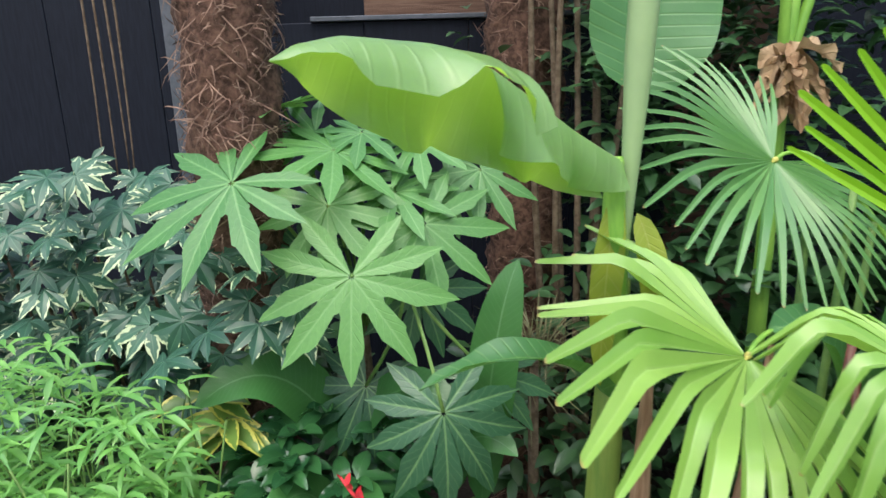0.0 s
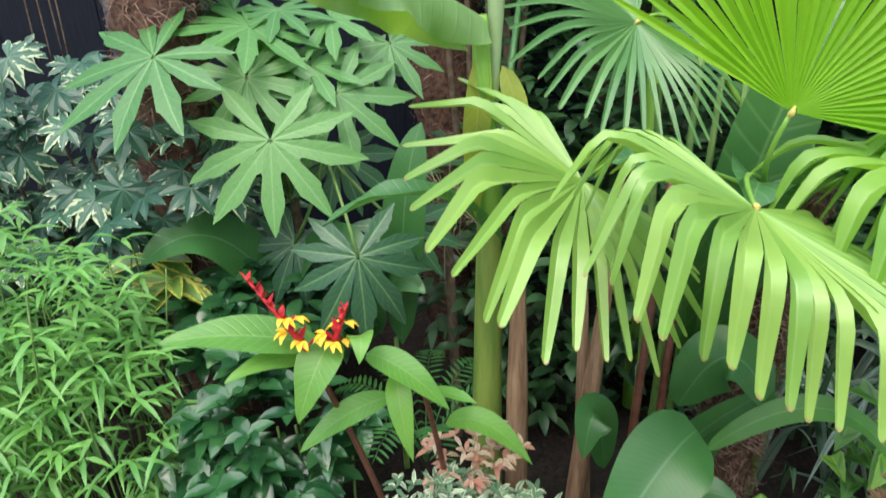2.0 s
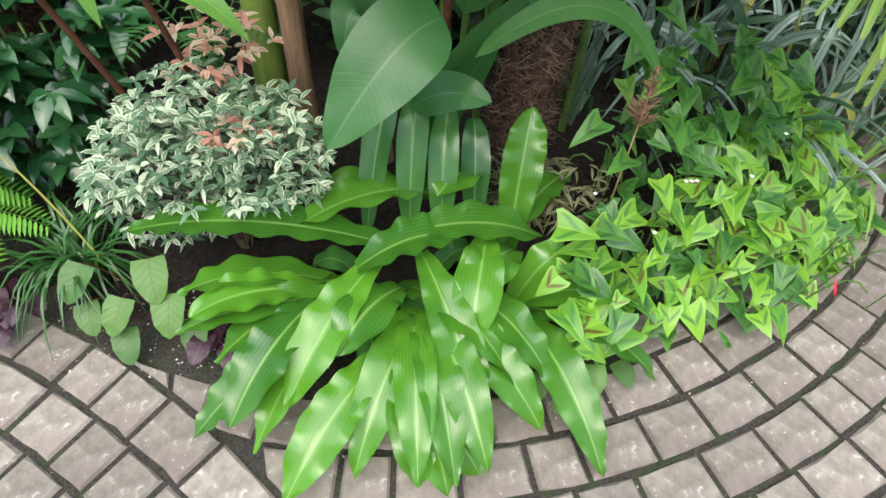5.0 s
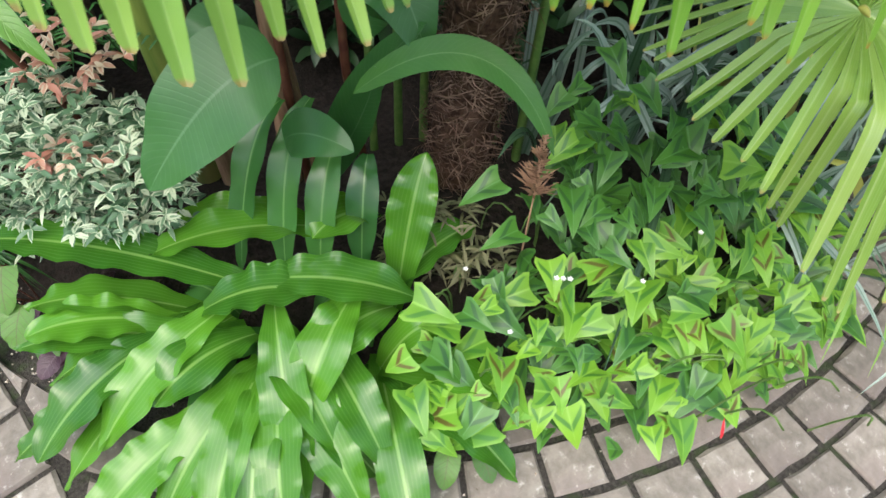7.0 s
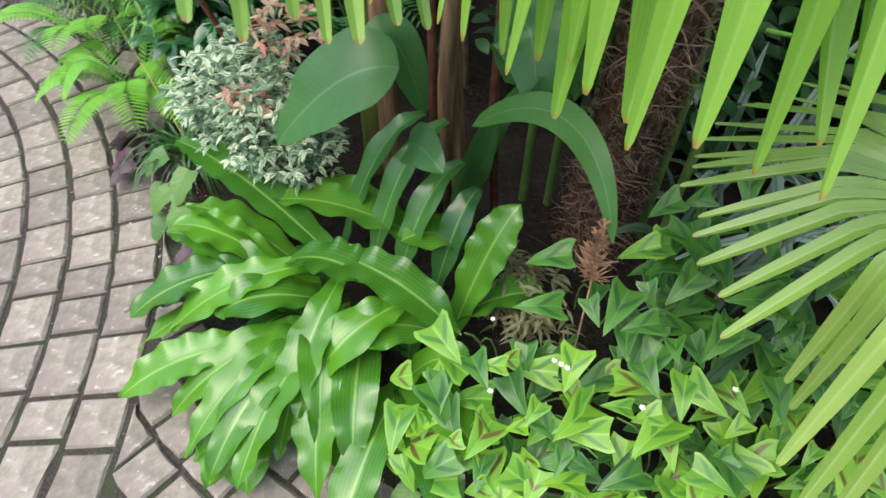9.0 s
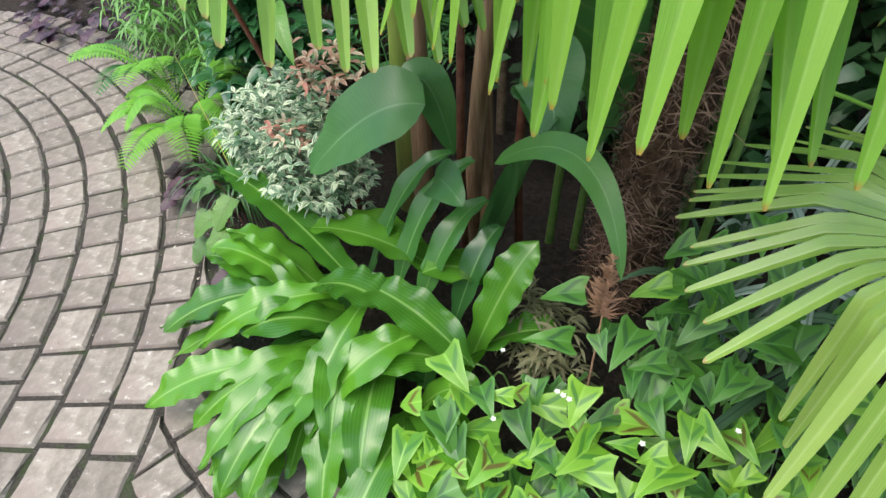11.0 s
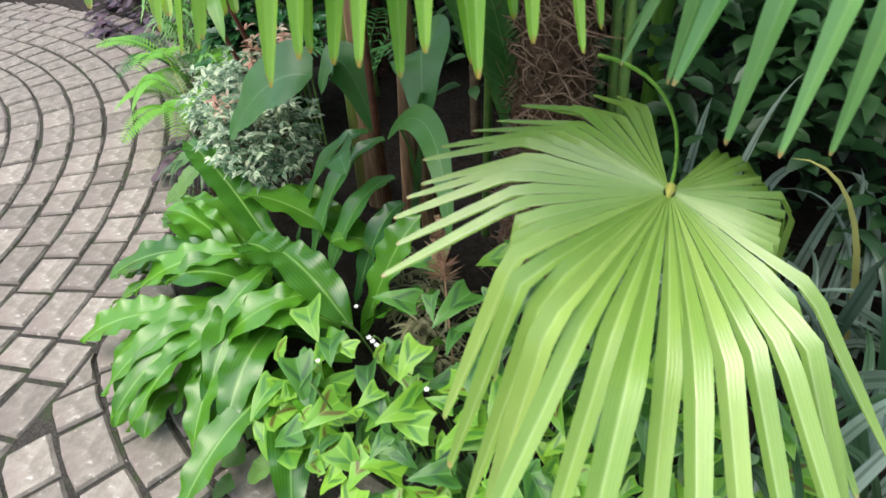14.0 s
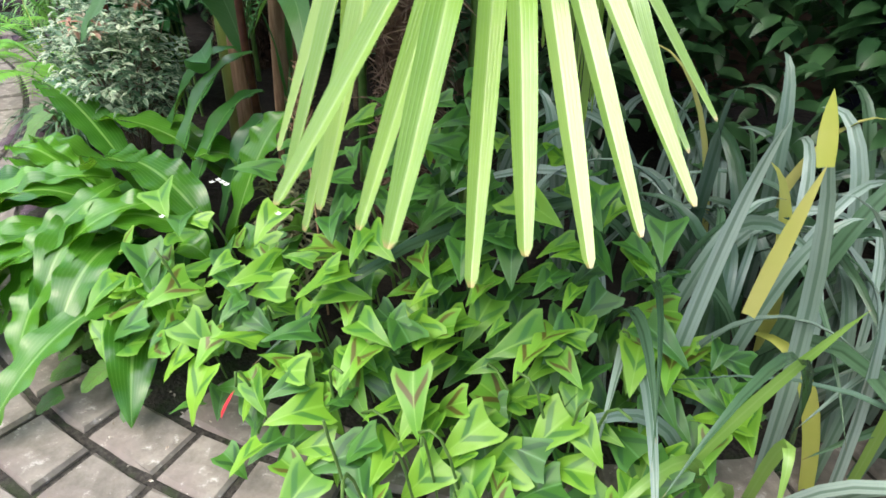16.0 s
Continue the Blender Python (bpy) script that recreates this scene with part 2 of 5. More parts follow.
M = {
    "eucomis": leaf_mat("strap_leaf", (0.024, 0.112, 0.012), (0.10, 0.295, 0.02), 0.17, 0.2, (0.25, 0.55, 0.03), vein=(0.26, 0.46, 0.11), vein_w=0.09, bump=0.15, noise_scale=9, vein_k=0.6, spec=0.55, lines=12),
    # dark copy of the strap leaf; its greens stand in for shade
    "eucomis_shaded": leaf_mat("strap_leaf_shaded", (0.025, 0.10, 0.025), (0.06, 0.19, 0.04), 0.25, 0.14, (0.2, 0.45, 0.03), vein=(0.18, 0.36, 0.10), vein_w=0.08, bump=0.12, noise_scale=14),
    "fatsia": leaf_mat("palmate_leaf", (0.055, 0.18, 0.05), (0.12, 0.30, 0.075), 0.4, 0.22, (0.2, 0.5, 0.06), vein=(0.22, 0.42, 0.16), vein_w=0.1, sides=9, slope=2.0, vein_k=0.5, side_k=0.15),
    # darker palmate copy for lower leaves, their shade put into the green
    "fatsia_shaded": leaf_mat("palmate_leaf_shaded", (0.02, 0.075, 0.04), (0.045, 0.135, 0.06), 0.35, 0.15, (0.1, 0.3, 0.05), vein=(0.2, 0.36, 0.14), vein_w=0.1, sides=9, slope=2.0, vein_k=0.5, side_k=0.15),
    "varieg": leaf_mat("cream_edged_leaf", (0.02, 0.075, 0.045), (0.05, 0.14, 0.085), 0.35, 0.15, vein=(0.15, 0.3, 0.18), vein_w=0.08, margin=(0.46, 0.56, 0.33), margin_at=0.76, margin_rand=0.6, vein_k=0.3, noise_scale=3.0),
    "palm": leaf_mat("fan_leaf", (0.17, 0.32, 0.05), (0.32, 0.47, 0.115), 0.24, 0.26, (0.38, 0.60, 0.06), vein=(0.48, 0.60, 0.26), vein_w=0.2, tip=(0.40, 0.32, 0.12), noise_scale=12, vein_k=0.35, spec=0.95, lines=8),
    "palm_mid": leaf_mat("fan_leaf_mid", (0.15, 0.35, 0.045), (0.28, 0.50, 0.08), 0.27, 0.42, (0.34, 0.66, 0.03), vein=(0.36, 0.55, 0.16), vein_w=0.25, tip=(0.38, 0.22, 0.06), noise_scale=12, vein_k=0.4, lines=8),
    "palm_soft": leaf_mat("fan_leaf_soft", (0.16, 0.33, 0.06), (0.30, 0.48, 0.11), 0.28, 0.25, (0.36, 0.60, 0.06), vein=(0.38, 0.54, 0.2), vein_w=0.2, tip=(0.34, 0.26, 0.10), noise_scale=12, vein_k=0.3),
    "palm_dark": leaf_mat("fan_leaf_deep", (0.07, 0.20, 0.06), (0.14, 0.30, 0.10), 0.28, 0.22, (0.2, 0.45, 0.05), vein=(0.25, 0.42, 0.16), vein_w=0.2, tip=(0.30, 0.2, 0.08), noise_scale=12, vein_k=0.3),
    "banana": leaf_mat("banana_leaf", (0.20, 0.37, 0.14), (0.32, 0.50, 0.22), 0.28, 0.5, (0.46, 0.74, 0.01), vein=(0.36, 0.5, 0.24), vein_w=0.04, sides=26, slope=0.6, side_k=0.2, bump=0.25, spec=0.8),
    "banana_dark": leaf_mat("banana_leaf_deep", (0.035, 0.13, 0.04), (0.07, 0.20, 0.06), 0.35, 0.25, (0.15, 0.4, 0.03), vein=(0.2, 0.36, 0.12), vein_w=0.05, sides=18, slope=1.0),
    "banana_old": leaf_mat("banana_leaf_yellowing", (0.14, 0.26, 0.03), (0.36, 0.38, 0.04), 0.45, 0.3, (0.5, 0.5, 0.03), vein=(0.4, 0.42, 0.12), sides=12, spots=0.9),
    "canna": leaf_mat("paddle_leaf", (0.03, 0.115, 0.03), (0.055, 0.18, 0.045), 0.36, 0.15, (0.12, 0.35, 0.05), vein=(0.14, 0.28, 0.13), vein_w=0.045, sides=30, slope=3.0, side_k=0.1, bump=0.12),
    "canna_young": leaf_mat("young_paddle_leaf", (0.045, 0.165, 0.03), (0.085, 0.24, 0.045), 0.4, 0.22, (0.2, 0.45, 0.05), vein=(0.2, 0.38, 0.13), vein_w=0.05, sides=30, slope=3.0, side_k=0.1, bump=0.12),
    "ginger": leaf_mat("ginger_leaf", (0.08, 0.24, 0.04), (0.16, 0.36, 0.06), 0.35, 0.28, (0.3, 0.6, 0.04), vein=(0.24, 0.42, 0.12), vein_w=0.06, sides=14, slope=2.0),
    "persicaria": leaf_mat("knotweed_leaf", (0.08, 0.25, 0.025), (0.25, 0.49, 0.04), 0.38, 0.25, (0.3, 0.6, 0.04), vein=(0.30, 0.55, 0.08), vein_w=0.09, chevron=(0.04, 0.17, 0.03), noise_scale=1.5),
    "persicaria_red": leaf_mat("knotweed_leaf_marked", (0.11, 0.32, 0.03), (0.24, 0.5, 0.05), 0.4, 0.25, (0.35, 0.6, 0.04), vein=(0.32, 0.55, 0.09), vein_w=0.07, chevron=(0.11, 0.03, 0.02), noise_scale=1.5),
    # darker copy of the knotweed leaf, with shade put into its greens
    "persicaria_shaded": leaf_mat("knotweed_leaf_shaded", (0.034, 0.125, 0.02), (0.085, 0.245, 0.032), 0.4, 0.2, (0.2, 0.45, 0.04), vein=(0.14, 0.34, 0.10), vein_w=0.07, chevron=(0.02, 0.08, 0.025), noise_scale=1.5),
    "bamboo": leaf_mat("bamboo_leaf", (0.08, 0.25, 0.06), (0.19, 0.43, 0.09), 0.4, 0.28, (0.3, 0.6, 0.08), island=True),
    "glossy": leaf_mat("glossy_dark_leaf", (0.012, 0.06, 0.022), (0.035, 0.12, 0.035), 0.16, 0.08, vein=(0.06, 0.16, 0.06), island=True, vein_k=0.3),
    "nandina": leaf_mat("cream_small_leaf", (0.05, 0.13, 0.06), (0.2, 0.32, 0.18), 0.45, 0.2, margin=(0.50, 0.58, 0.40), margin_at=0.64, margin_rand=1.5, island=True),
    "nandina_pink": leaf_mat("pink_small_leaf", (0.42, 0.17, 0.12), (0.5, 0.32, 0.22), 0.45, 0.2, margin=(0.55, 0.45, 0.32), margin_at=0.6, margin_rand=1.5, island=True),
    "fern": leaf_mat("fern_pinna", (0.09, 0.30, 0.03), (0.2, 0.46, 0.05), 0.5, 0.3, (0.35, 0.65, 0.05), island=True),
    # darker fern copy: shade is put into the colour
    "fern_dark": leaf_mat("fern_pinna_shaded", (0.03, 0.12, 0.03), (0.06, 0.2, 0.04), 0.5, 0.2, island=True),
    "grass": leaf_mat("lily_turf_blade", (0.02, 0.08, 0.02), (0.05, 0.15, 0.03), 0.3, 0.15, island=True),
    "sedge": leaf_mat("dry_sedge", (0.09, 0.10, 0.04), (0.22, 0.21, 0.11), 0.6, 0.15, island=True),
    "silver": leaf_mat("silver_blade", (0.06, 0.13, 0.08), (0.42, 0.53, 0.46), 0.24, 0.12, vein=(0.06, 0.13, 0.07), vein_w=0.3, tip=(0.3, 0.22, 0.1), noise_scale=4, lines=5),
    "silver_deep": leaf_mat("green_blade", (0.03, 0.08, 0.035), (0.12, 0.22, 0.12), 0.26, 0.15, vein=(0.03, 0.07, 0.03), vein_w=0.2, tip=(0.3, 0.22, 0.1), noise_scale=4, lines=5),
    "spear_yellow": leaf_mat("yellowed_blade", (0.42, 0.48, 0.07), (0.62, 0.58, 0.2), 0.45, 0.25, tip=(0.35, 0.25, 0.12), noise_scale=14),
    "heart": leaf_mat("heart_leaf", (0.04, 0.13, 0.025), (0.10, 0.23, 0.035), 0.42, 0.18, (0.25, 0.45, 0.05), vein=(0.09, 0.07, 0.035), vein_w=0.06, sides=6, slope=1.8, side_k=0.45),
    "purple": leaf_mat("purple_leaf", (0.015, 0.006, 0.012), (0.06, 0.015, 0.035), 0.4, 0.1, vein=(0.09, 0.05, 0.07), sides=5),
    "aucuba": leaf_mat("gold_splashed_leaf", (0.08, 0.2, 0.04), (0.2, 0.3, 0.05), 0.35, 0.2, margin=(0.55, 0.55, 0.1), margin_at=0.62),
    "back": leaf_mat("back_leaf", (0.014, 0.05, 0.018), (0.055, 0.14, 0.045), 0.38, 0.15, island=True),
    "petiole": rough_mat("petiole", (0.12, 0.28, 0.04), (0.2, 0.38, 0.06), 30, 0.45, 0.1, (1, 1, 0.2)),
    "pseudostem": rough_mat("pseudostem", (0.10, 0.18, 0.035), (0.20, 0.27, 0.055), 10, 0.5, 0.15, (3, 3, 0.3), c3=(0.2, 0.13, 0.06)),
    "spear": leaf_mat("rolled_leaf", (0.24, 0.36, 0.18), (0.32, 0.46, 0.22), 0.4, 0.15, sides=0),
    "sheath": rough_mat("dry_sheath", (0.16, 0.09, 0.05), (0.34, 0.22, 0.14), 18, 0.85, 0.5, (3, 3, 0.25)),
    "fibre": rough_mat("palm_fibre", (0.035, 0.018, 0.012), (0.15, 0.085, 0.06), 40, 0.95, 1.0, (1, 1, 1)),
    "fibre_hair": rough_mat("palm_fibre_strand", (0.10, 0.055, 0.04), (0.30, 0.20, 0.15), 30, 0.9, 0.2, rand=0.9, island=True),
    "dry": leaf_mat("dry_leaf", (0.28, 0.16, 0.08), (0.5, 0.36, 0.22), 0.8, 0.2, sides=8, bump=0.6),
    "redstem": rough_mat("red_stem", (0.07, 0.02, 0.015), (0.13, 0.05, 0.03), 30, 0.4, 0.1),
    "greenstem": rough_mat("green_stem", (0.08, 0.17, 0.04), (0.14, 0.24, 0.06), 30, 0.5, 0.1),
    "twig": rough_mat("twig", (0.08, 0.055, 0.035), (0.17, 0.13, 0.09), 40, 0.9, 0.5),
    "redflower": rough_mat("red_bract", (0.40, 0.01, 0.02), (0.55, 0.03, 0.04), 40, 0.45, 0.1),
    "yellowflower": rough_mat("yellow_petal", (0.75, 0.42, 0.02), (0.85, 0.55, 0.05), 40, 0.5, 0.1),
    "whiteflower": rough_mat("white_petal", (0.75, 0.75, 0.7), (0.85, 0.85, 0.8), 40, 0.6, 0.1),
    "astilbe": rough_mat("faded_plume", (0.26, 0.15, 0.09), (0.42, 0.26, 0.17), 50, 0.9, 0.2),
    "soil": rough_mat("soil", (0.012, 0.009, 0.007), (0.04, 0.03, 0.024), 60, 0.95, 1.0, c3=(0.02, 0.016, 0.012), dist=0.02),
    "joint": rough_mat("joint_grit", (0.022, 0.02, 0.017), (0.07, 0.062, 0.052), 120, 0.95, 0.8, c3=(0.035, 0.055, 0.018)),
    "sett": rough_mat("sandstone_sett", (0.165, 0.145, 0.12), (0.28, 0.25, 0.212), 22, 0.8, 0.8, c3=(0.22, 0.18, 0.16), rand=0.4, dist=0.006, speck=((0.52, 0.49, 0.44), 38, 0.65)),
    "fence": rough_mat("black_painted_board", (0.007, 0.009, 0.015), (0.011, 0.014, 0.023), 15, 0.55, 0.1, (6, 6, 0.5), spec=0.12),
    "hub": rough_mat("fan_hub", (0.36, 0.38, 0.08), (0.5, 0.42, 0.12), 60, 0.5, 0.1),
    # lime copy of the fan leaf: light from behind put into its colour
    "palm_backlit": leaf_mat("fan_leaf_backlit", (0.18, 0.42, 0.02), (0.28, 0.55, 0.03), 0.35, 0.5, (0.4, 0.75, 0.01), vein=(0.3, 0.5, 0.05), vein_w=0.2, vein_k=0.3, noise_scale=12),
    "chip": rough_mat("chip", (0.16, 0.11, 0.07), (0.6, 0.56, 0.48), 200, 0.85, 0.2, rand=0.8, island=True),
    "alu": rough_mat("grey_post_paint", (0.06, 0.07, 0.085), (0.09, 0.10, 0.12), 30, 0.6, 0.1),
    "brownboard": rough_mat("brown_board", (0.09, 0.05, 0.035), (0.16, 0.10, 0.07), 12, 0.8, 0.4, (0.4, 6, 6)),
    "terracotta": rough_mat("terracotta", (0.30, 0.13, 0.075), (0.40, 0.19, 0.12), 30, 0.85, 0.3),
    "lawn": rough_mat("far_ground", (0.03, 0.05, 0.02), (0.06, 0.08, 0.03), 8, 0.95, 0.5),
}


# ---- mesh helpers ----
def mesh_of(name, verts, faces, mat, uvs=None, smooth=True):
    me = bpy.data.meshes.new(name)
    me.from_pydata([tuple(v) for v in verts], [], faces)
    if uvs is not None:
        lay = me.uv_layers.new(name="UVMap")
        idx = np.empty(len(me.loops), dtype=np.int32)
        me.loops.foreach_get("vertex_index", idx)
        lay.data.foreach_set("uv", np.asarray(uvs, dtype=np.float32)[idx].ravel())
    if smooth:
        me.polygons.foreach_set("use_smooth", np.ones(len(me.polygons), dtype=bool))
    me.materials.append(M[mat])
    me.update()
    return me


def put(name, me, parent=None, label="", m=None):
    ob = new(name, me)
    if parent is not None:
        ob.parent = parent
    if m is not None:
        ob.matrix_basis = m
    if label:
        ob["label"] = label
    return ob


def thing(name, at, label, category, group="", kind=""):
    ob = new(name)
    ob.location = at
    ob.empty_display_size = 0.05
    tagged(ob, label, category, group, kind)
    return ob


def local(th, p):
    return V(p) - th.location


class Build:
    """Collects vertices, faces and leaf coordinates for one mesh."""

    def __init__(self):
        self.v, self.f, self.uv = [], [], []

    def grid(self, rows, uvrows):
        o, n = len(self.v), len(rows[0])
        for r, q in zip(rows, uvrows):
            self.v += r
            self.uv += q
        for i in range(len(rows) - 1):
            for j in range(n - 1):
                a = o + i * n + j
                self.f.append((a, a + 1, a + n + 1, a + n))

    def blade(self, base, via, tip, width, up=UP, shape=None, fold=0.2, wave=0.0, waves=5, n=10, m=4, roll=0.0, phase=0.0):
        base, via, tip = V(base), V(via), V(tip)
        shape = shape or lance
        rows, uvs = [], []
        for i in range(n + 1):
            u = i / n
            p = base * (1 - u) ** 2 + via * 2 * u * (1 - u) + tip * u * u
            t = ((via - base) * (1 - u) + (tip - via) * u).normalized()
            s = t.cross(V(up))
            if s.length < 1e-4:
                s = t.cross(V((0.3, 1, 0.1)))
            s.normalize()
            if roll:
                s = (Matrix.Rotation(roll * u, 3, t) @ s).normalized()
            nn = s.cross(t)
            w = width * 0.5 * shape(u)
            r, q = [], []
            for j in range(m + 1):
                c = 2 * j / m - 1
                ripple = wave * abs(c) ** 2.6 * math.sin(u * waves * 6.283 + phase + 1.1 * math.sin(u * 7 + phase * 2) + (2.1 if c > 0 else 0)) * min(1, 4 * u) * width
                r.append(p + s * (c * w * math.cos(fold)) + nn * (abs(c) * w * math.sin(fold) + ripple))
                q.append((u, j / m))
            rows.append(r)
            uvs.append(q)
        self.grid(rows, uvs)

    def tube(self, pts, radii, sides=6):
        rows, uvs = [], []
        pts = [V(p) for p in pts]
        for i, p in enumerate(pts):
            t = (pts[min(i + 1, len(pts) - 1)] - pts[max(i - 1, 0)]).normalized()
            a = t.cross(V((0.31, 0.93, 0.17))).normalized()
            b = t.cross(a)
            rr = radii[i] if hasattr(radii, "__len__") else radii
            rows.append([p + (a * math.cos(k * 6.2832 / sides) + b * math.sin(k * 6.2832 / sides)) * rr for k in range(sides + 1)])
            uvs.append([(i / (len(pts) - 1), k / sides) for k in range(sides + 1)])
        self.grid(rows, uvs)
        o = len(self.v) - (sides + 1)
        self.f.append(tuple(range(o, o + sides)))

    def mesh(self, name, mat, origin=None, smooth=True):
        vs = self.v if origin is None else [p - V(origin) for p in self.v]
        return mesh_of(name, vs, self.f, mat, self.uv, smooth)


def bez(a, b, c, n=8):
    a, b, c = V(a), V(b), V(c)
    return [a * (1 - k / n) ** 2 + b * 2 * (k / n) * (1 - k / n) + c * (k / n) ** 2 for k in range(n + 1)]


def lance(u):
    return max(0.0, math.sin(math.pi * min(1, u ** 0.75)) ** 0.8) + 0.03 * (1 - u)


def strap(u):
    if u >= 1:
        return 0.02
    return (0.32 + 0.68 * math.sin(math.pi / 2 * min(1.0, u / 0.55))) * (1 - max(0.0, (u - 0.55) / 0.45) ** 2.1) ** 0.85


def paddle(u):
    return max(0.02, math.sin(math.pi * u ** 0.8) ** 0.6)


def sword(u):
    return (0.75 + 0.5 * u if u < 0.35 else 0.925) * (1 - u ** 3) + 0.01


def heart_shape(u):
    return max(0.02, (1 - u) ** 0.68 * (0.72 + 0.95 * u) * (1 + 0.04 * math.sin(u * 75)))


def palmate_mesh(name, mat, lobes=9, spread=250, width=0.21, sinus=0.33, droop=0.18, fold=0.3, seed=0, tooth=0.02, back=0.75, waist=0.5):
    """One lobed leaf of radius 1: hub at the origin, middle lobe along +x, face up +z."""
    r = random.Random(seed)
    hs = [i / 60 for i in range(61)]

    def half(t):
        if t < 0.6:
            return width * 0.5 * (waist + (1 - waist) * max(0.0, (t - 0.25) / 0.35) ** 1.2)
        return width * 0.5 * max(0.0, 1 - ((t - 0.6) / 0.4) ** 1.25) + 0.002
    cols = []
    step = radians(spread) / (lobes - 1)
    for k in range(lobes):
        a0 = -radians(spread) / 2 + k * step
        far = abs(k - (lobes - 1) / 2) / ((lobes - 1) / 2)
        size = (1 - (1 - back) * far ** 1.6) * r.uniform(0.93, 1.05)
        a0 += r.uniform(-0.05, 0.05)
        bend = r.uniform(-0.1, 0.1)
        dmax = step * 0.5
        for c in (-1.0, -0.8, -0.62, -0.46, -0.3, -0.15, 0.0, 0.15, 0.3, 0.46, 0.62, 0.8, 1.0):
            d = abs(c) * dmax
            rad = sinus
            for t in reversed(hs):
                if t > sinus and math.atan2(half(t), t) >= d:
                    rad = t
                    break
            if abs(c) == 1.0:
                rad = sinus * 0.95
            if 0 < abs(c) < 1:
                rad *= 1 + r.uniform(-tooth, tooth)
            cols.append((a0, c * dmax, rad * size, c, size, bend))
    bd = Build()
    rows, uvs = [], []
    for a0, d, rad, c, size, bend in cols:
        row, q = [], []
        for s in (0.04, 0.3, 0.5, 0.68, 0.84, 1.0):
            t = rad * s
            ang = a0 + d + bend * t * t
            z = fold * abs(math.sin(d)) * t - droop * t * t * (0.6 + 0.8 * abs(bend) * 5)
            row.append(V((math.cos(ang) * t, math.sin(ang) * t, z)))
            hw = max(half(t / size), 0.03)
            q.append((t, 0.5 + 0.5 * max(-1, min(1, math.sin(d) * t / hw if t > sinus else math.sin(d) * t / (hw + 0.06)))))
        rows.append(row)
        uvs.append(q)
    bd.grid(rows, uvs)
    return bd.mesh(name, mat)


def frame_of(pos, along, face, size):
    """A pose whose x runs along, whose z is the face's side."""
    x = V(along).normalized()
    y = V(face).cross(x).normalized()
    z = x.cross(y)
    m = Matrix((x, y, z)).transposed().to_4x4() @ Matrix.Scale(size, 4)
    m.translation = V(pos)
    return m


def rand_dir(r, up=0.0):
    while True:
        d = V((r.uniform(-1, 1), r.uniform(-1, 1), r.uniform(-1, 1)))
        if 0.1 < d.length < 1:
            d.normalize()
            d.z += up
            return d.normalized()


# ---- the setting: soil, paving joints, boundary ----
def slab(name, x0, x1, y0, y1, z0, z1, mat, label, kind="structure", parent=None, cat=""):
    bm = bmesh.new()
    bmesh.ops.create_cube(bm, size=1)
    for v in bm.verts:
        v.co = V((x0 + (v.co.x + 0.5) * (x1 - x0), y0 + (v.co.y + 0.5) * (y1 - y0), z0 + (v.co.z + 0.5) * (z1 - z0)))
    bmesh.ops.bevel(bm, geom=bm.edges[:], offset=min(0.003, (z1 - z0) * 0.2), segments=1, affect="EDGES")
    me = bpy.data.meshes.new(name)
    bm.to_mesh(me)
    bm.free()
    me.materials.append(M[mat])
    ob = new(name, me)
    if parent:
        ob.parent = parent
        return ob
    return tagged(ob, label, cat or "setting", kind=kind)


def ground_sheet():
    bd = Build()
    s = 400
    bd.grid([[V((-s, -s, -0.06)), V((s, -s, -0.06))], [V((-s, s, -0.06)), V((s, s, -0.06))]], [[(0, 0), (1, 0)], [(0, 1), (1, 1)]])
    tagged(put("ground", bd.mesh("ground", "lawn")), "dull green ground reaching out beyond the garden", "ground", kind="structure")
    # grit bed under the setts
    bd = Build()
    n = 40
    rows = [[V((-5 + 10 * j / n, -4 + 9 * i / n, -0.0095)) for j in range(n + 1)] for i in range(n + 1)]
    bd.grid(rows, [[(0, 0)] * (n + 1)] * (n + 1))
    return tagged(put("pavement", bd.mesh("pavement", "joint")), "sandstone sett paving laid in curved rows with dark mossy joints", "paving", kind="structure")


LC, RC = V((-1.70, -1.37, 0)), V((0.75, 2.40, 0))
LR, BR = 2.735, 1.755


def in_bed(x, y):
    p = V((x, y, 0))
    if (p - LC).length < LR + 0.01:
        return False
    edge = 1.63 if x > 1.13 else BR
    return (p - RC).length < edge


pavement = ground_sheet()


def soil_bed():
    bd = Build()
    nx, ny = 110, 100
    noise_at = noise.noise
    hs = {}
    for i in range(ny + 1):
        for j in range(nx + 1):
            x, y = -4.5 + 9.0 * j / nx, 0.35 + 4.6 * i / ny
            d = min((V((x, y, 0)) - LC).length - LR, 20)
            e = (1.63 if x > 1.13 else BR) - (V((x, y, 0)) - RC).length
            if x < -0.9:
                e = 1.0
            k = min(d, e)
            h = -0.05 + min(0.11, max(0, k + 0.02) * 0.35) if k > -0.02 else -0.05
            hs[i, j] = V((x, y, h + 0.018 * noise_at(V((x * 9, y * 9, 0))) + 0.008 * noise_at(V((x * 40, y * 40, 3)))))
    rows = [[hs[i, j] for j in range(nx + 1)] for i in range(ny + 1)]
    bd.grid(rows, [[(0, 0)] * (nx + 1)] * (ny + 1))
    return tagged(put("soil", bd.mesh("soil", "soil")), "dark damp planting soil strewn with small chips", "soil", kind="structure")


soil_bed()

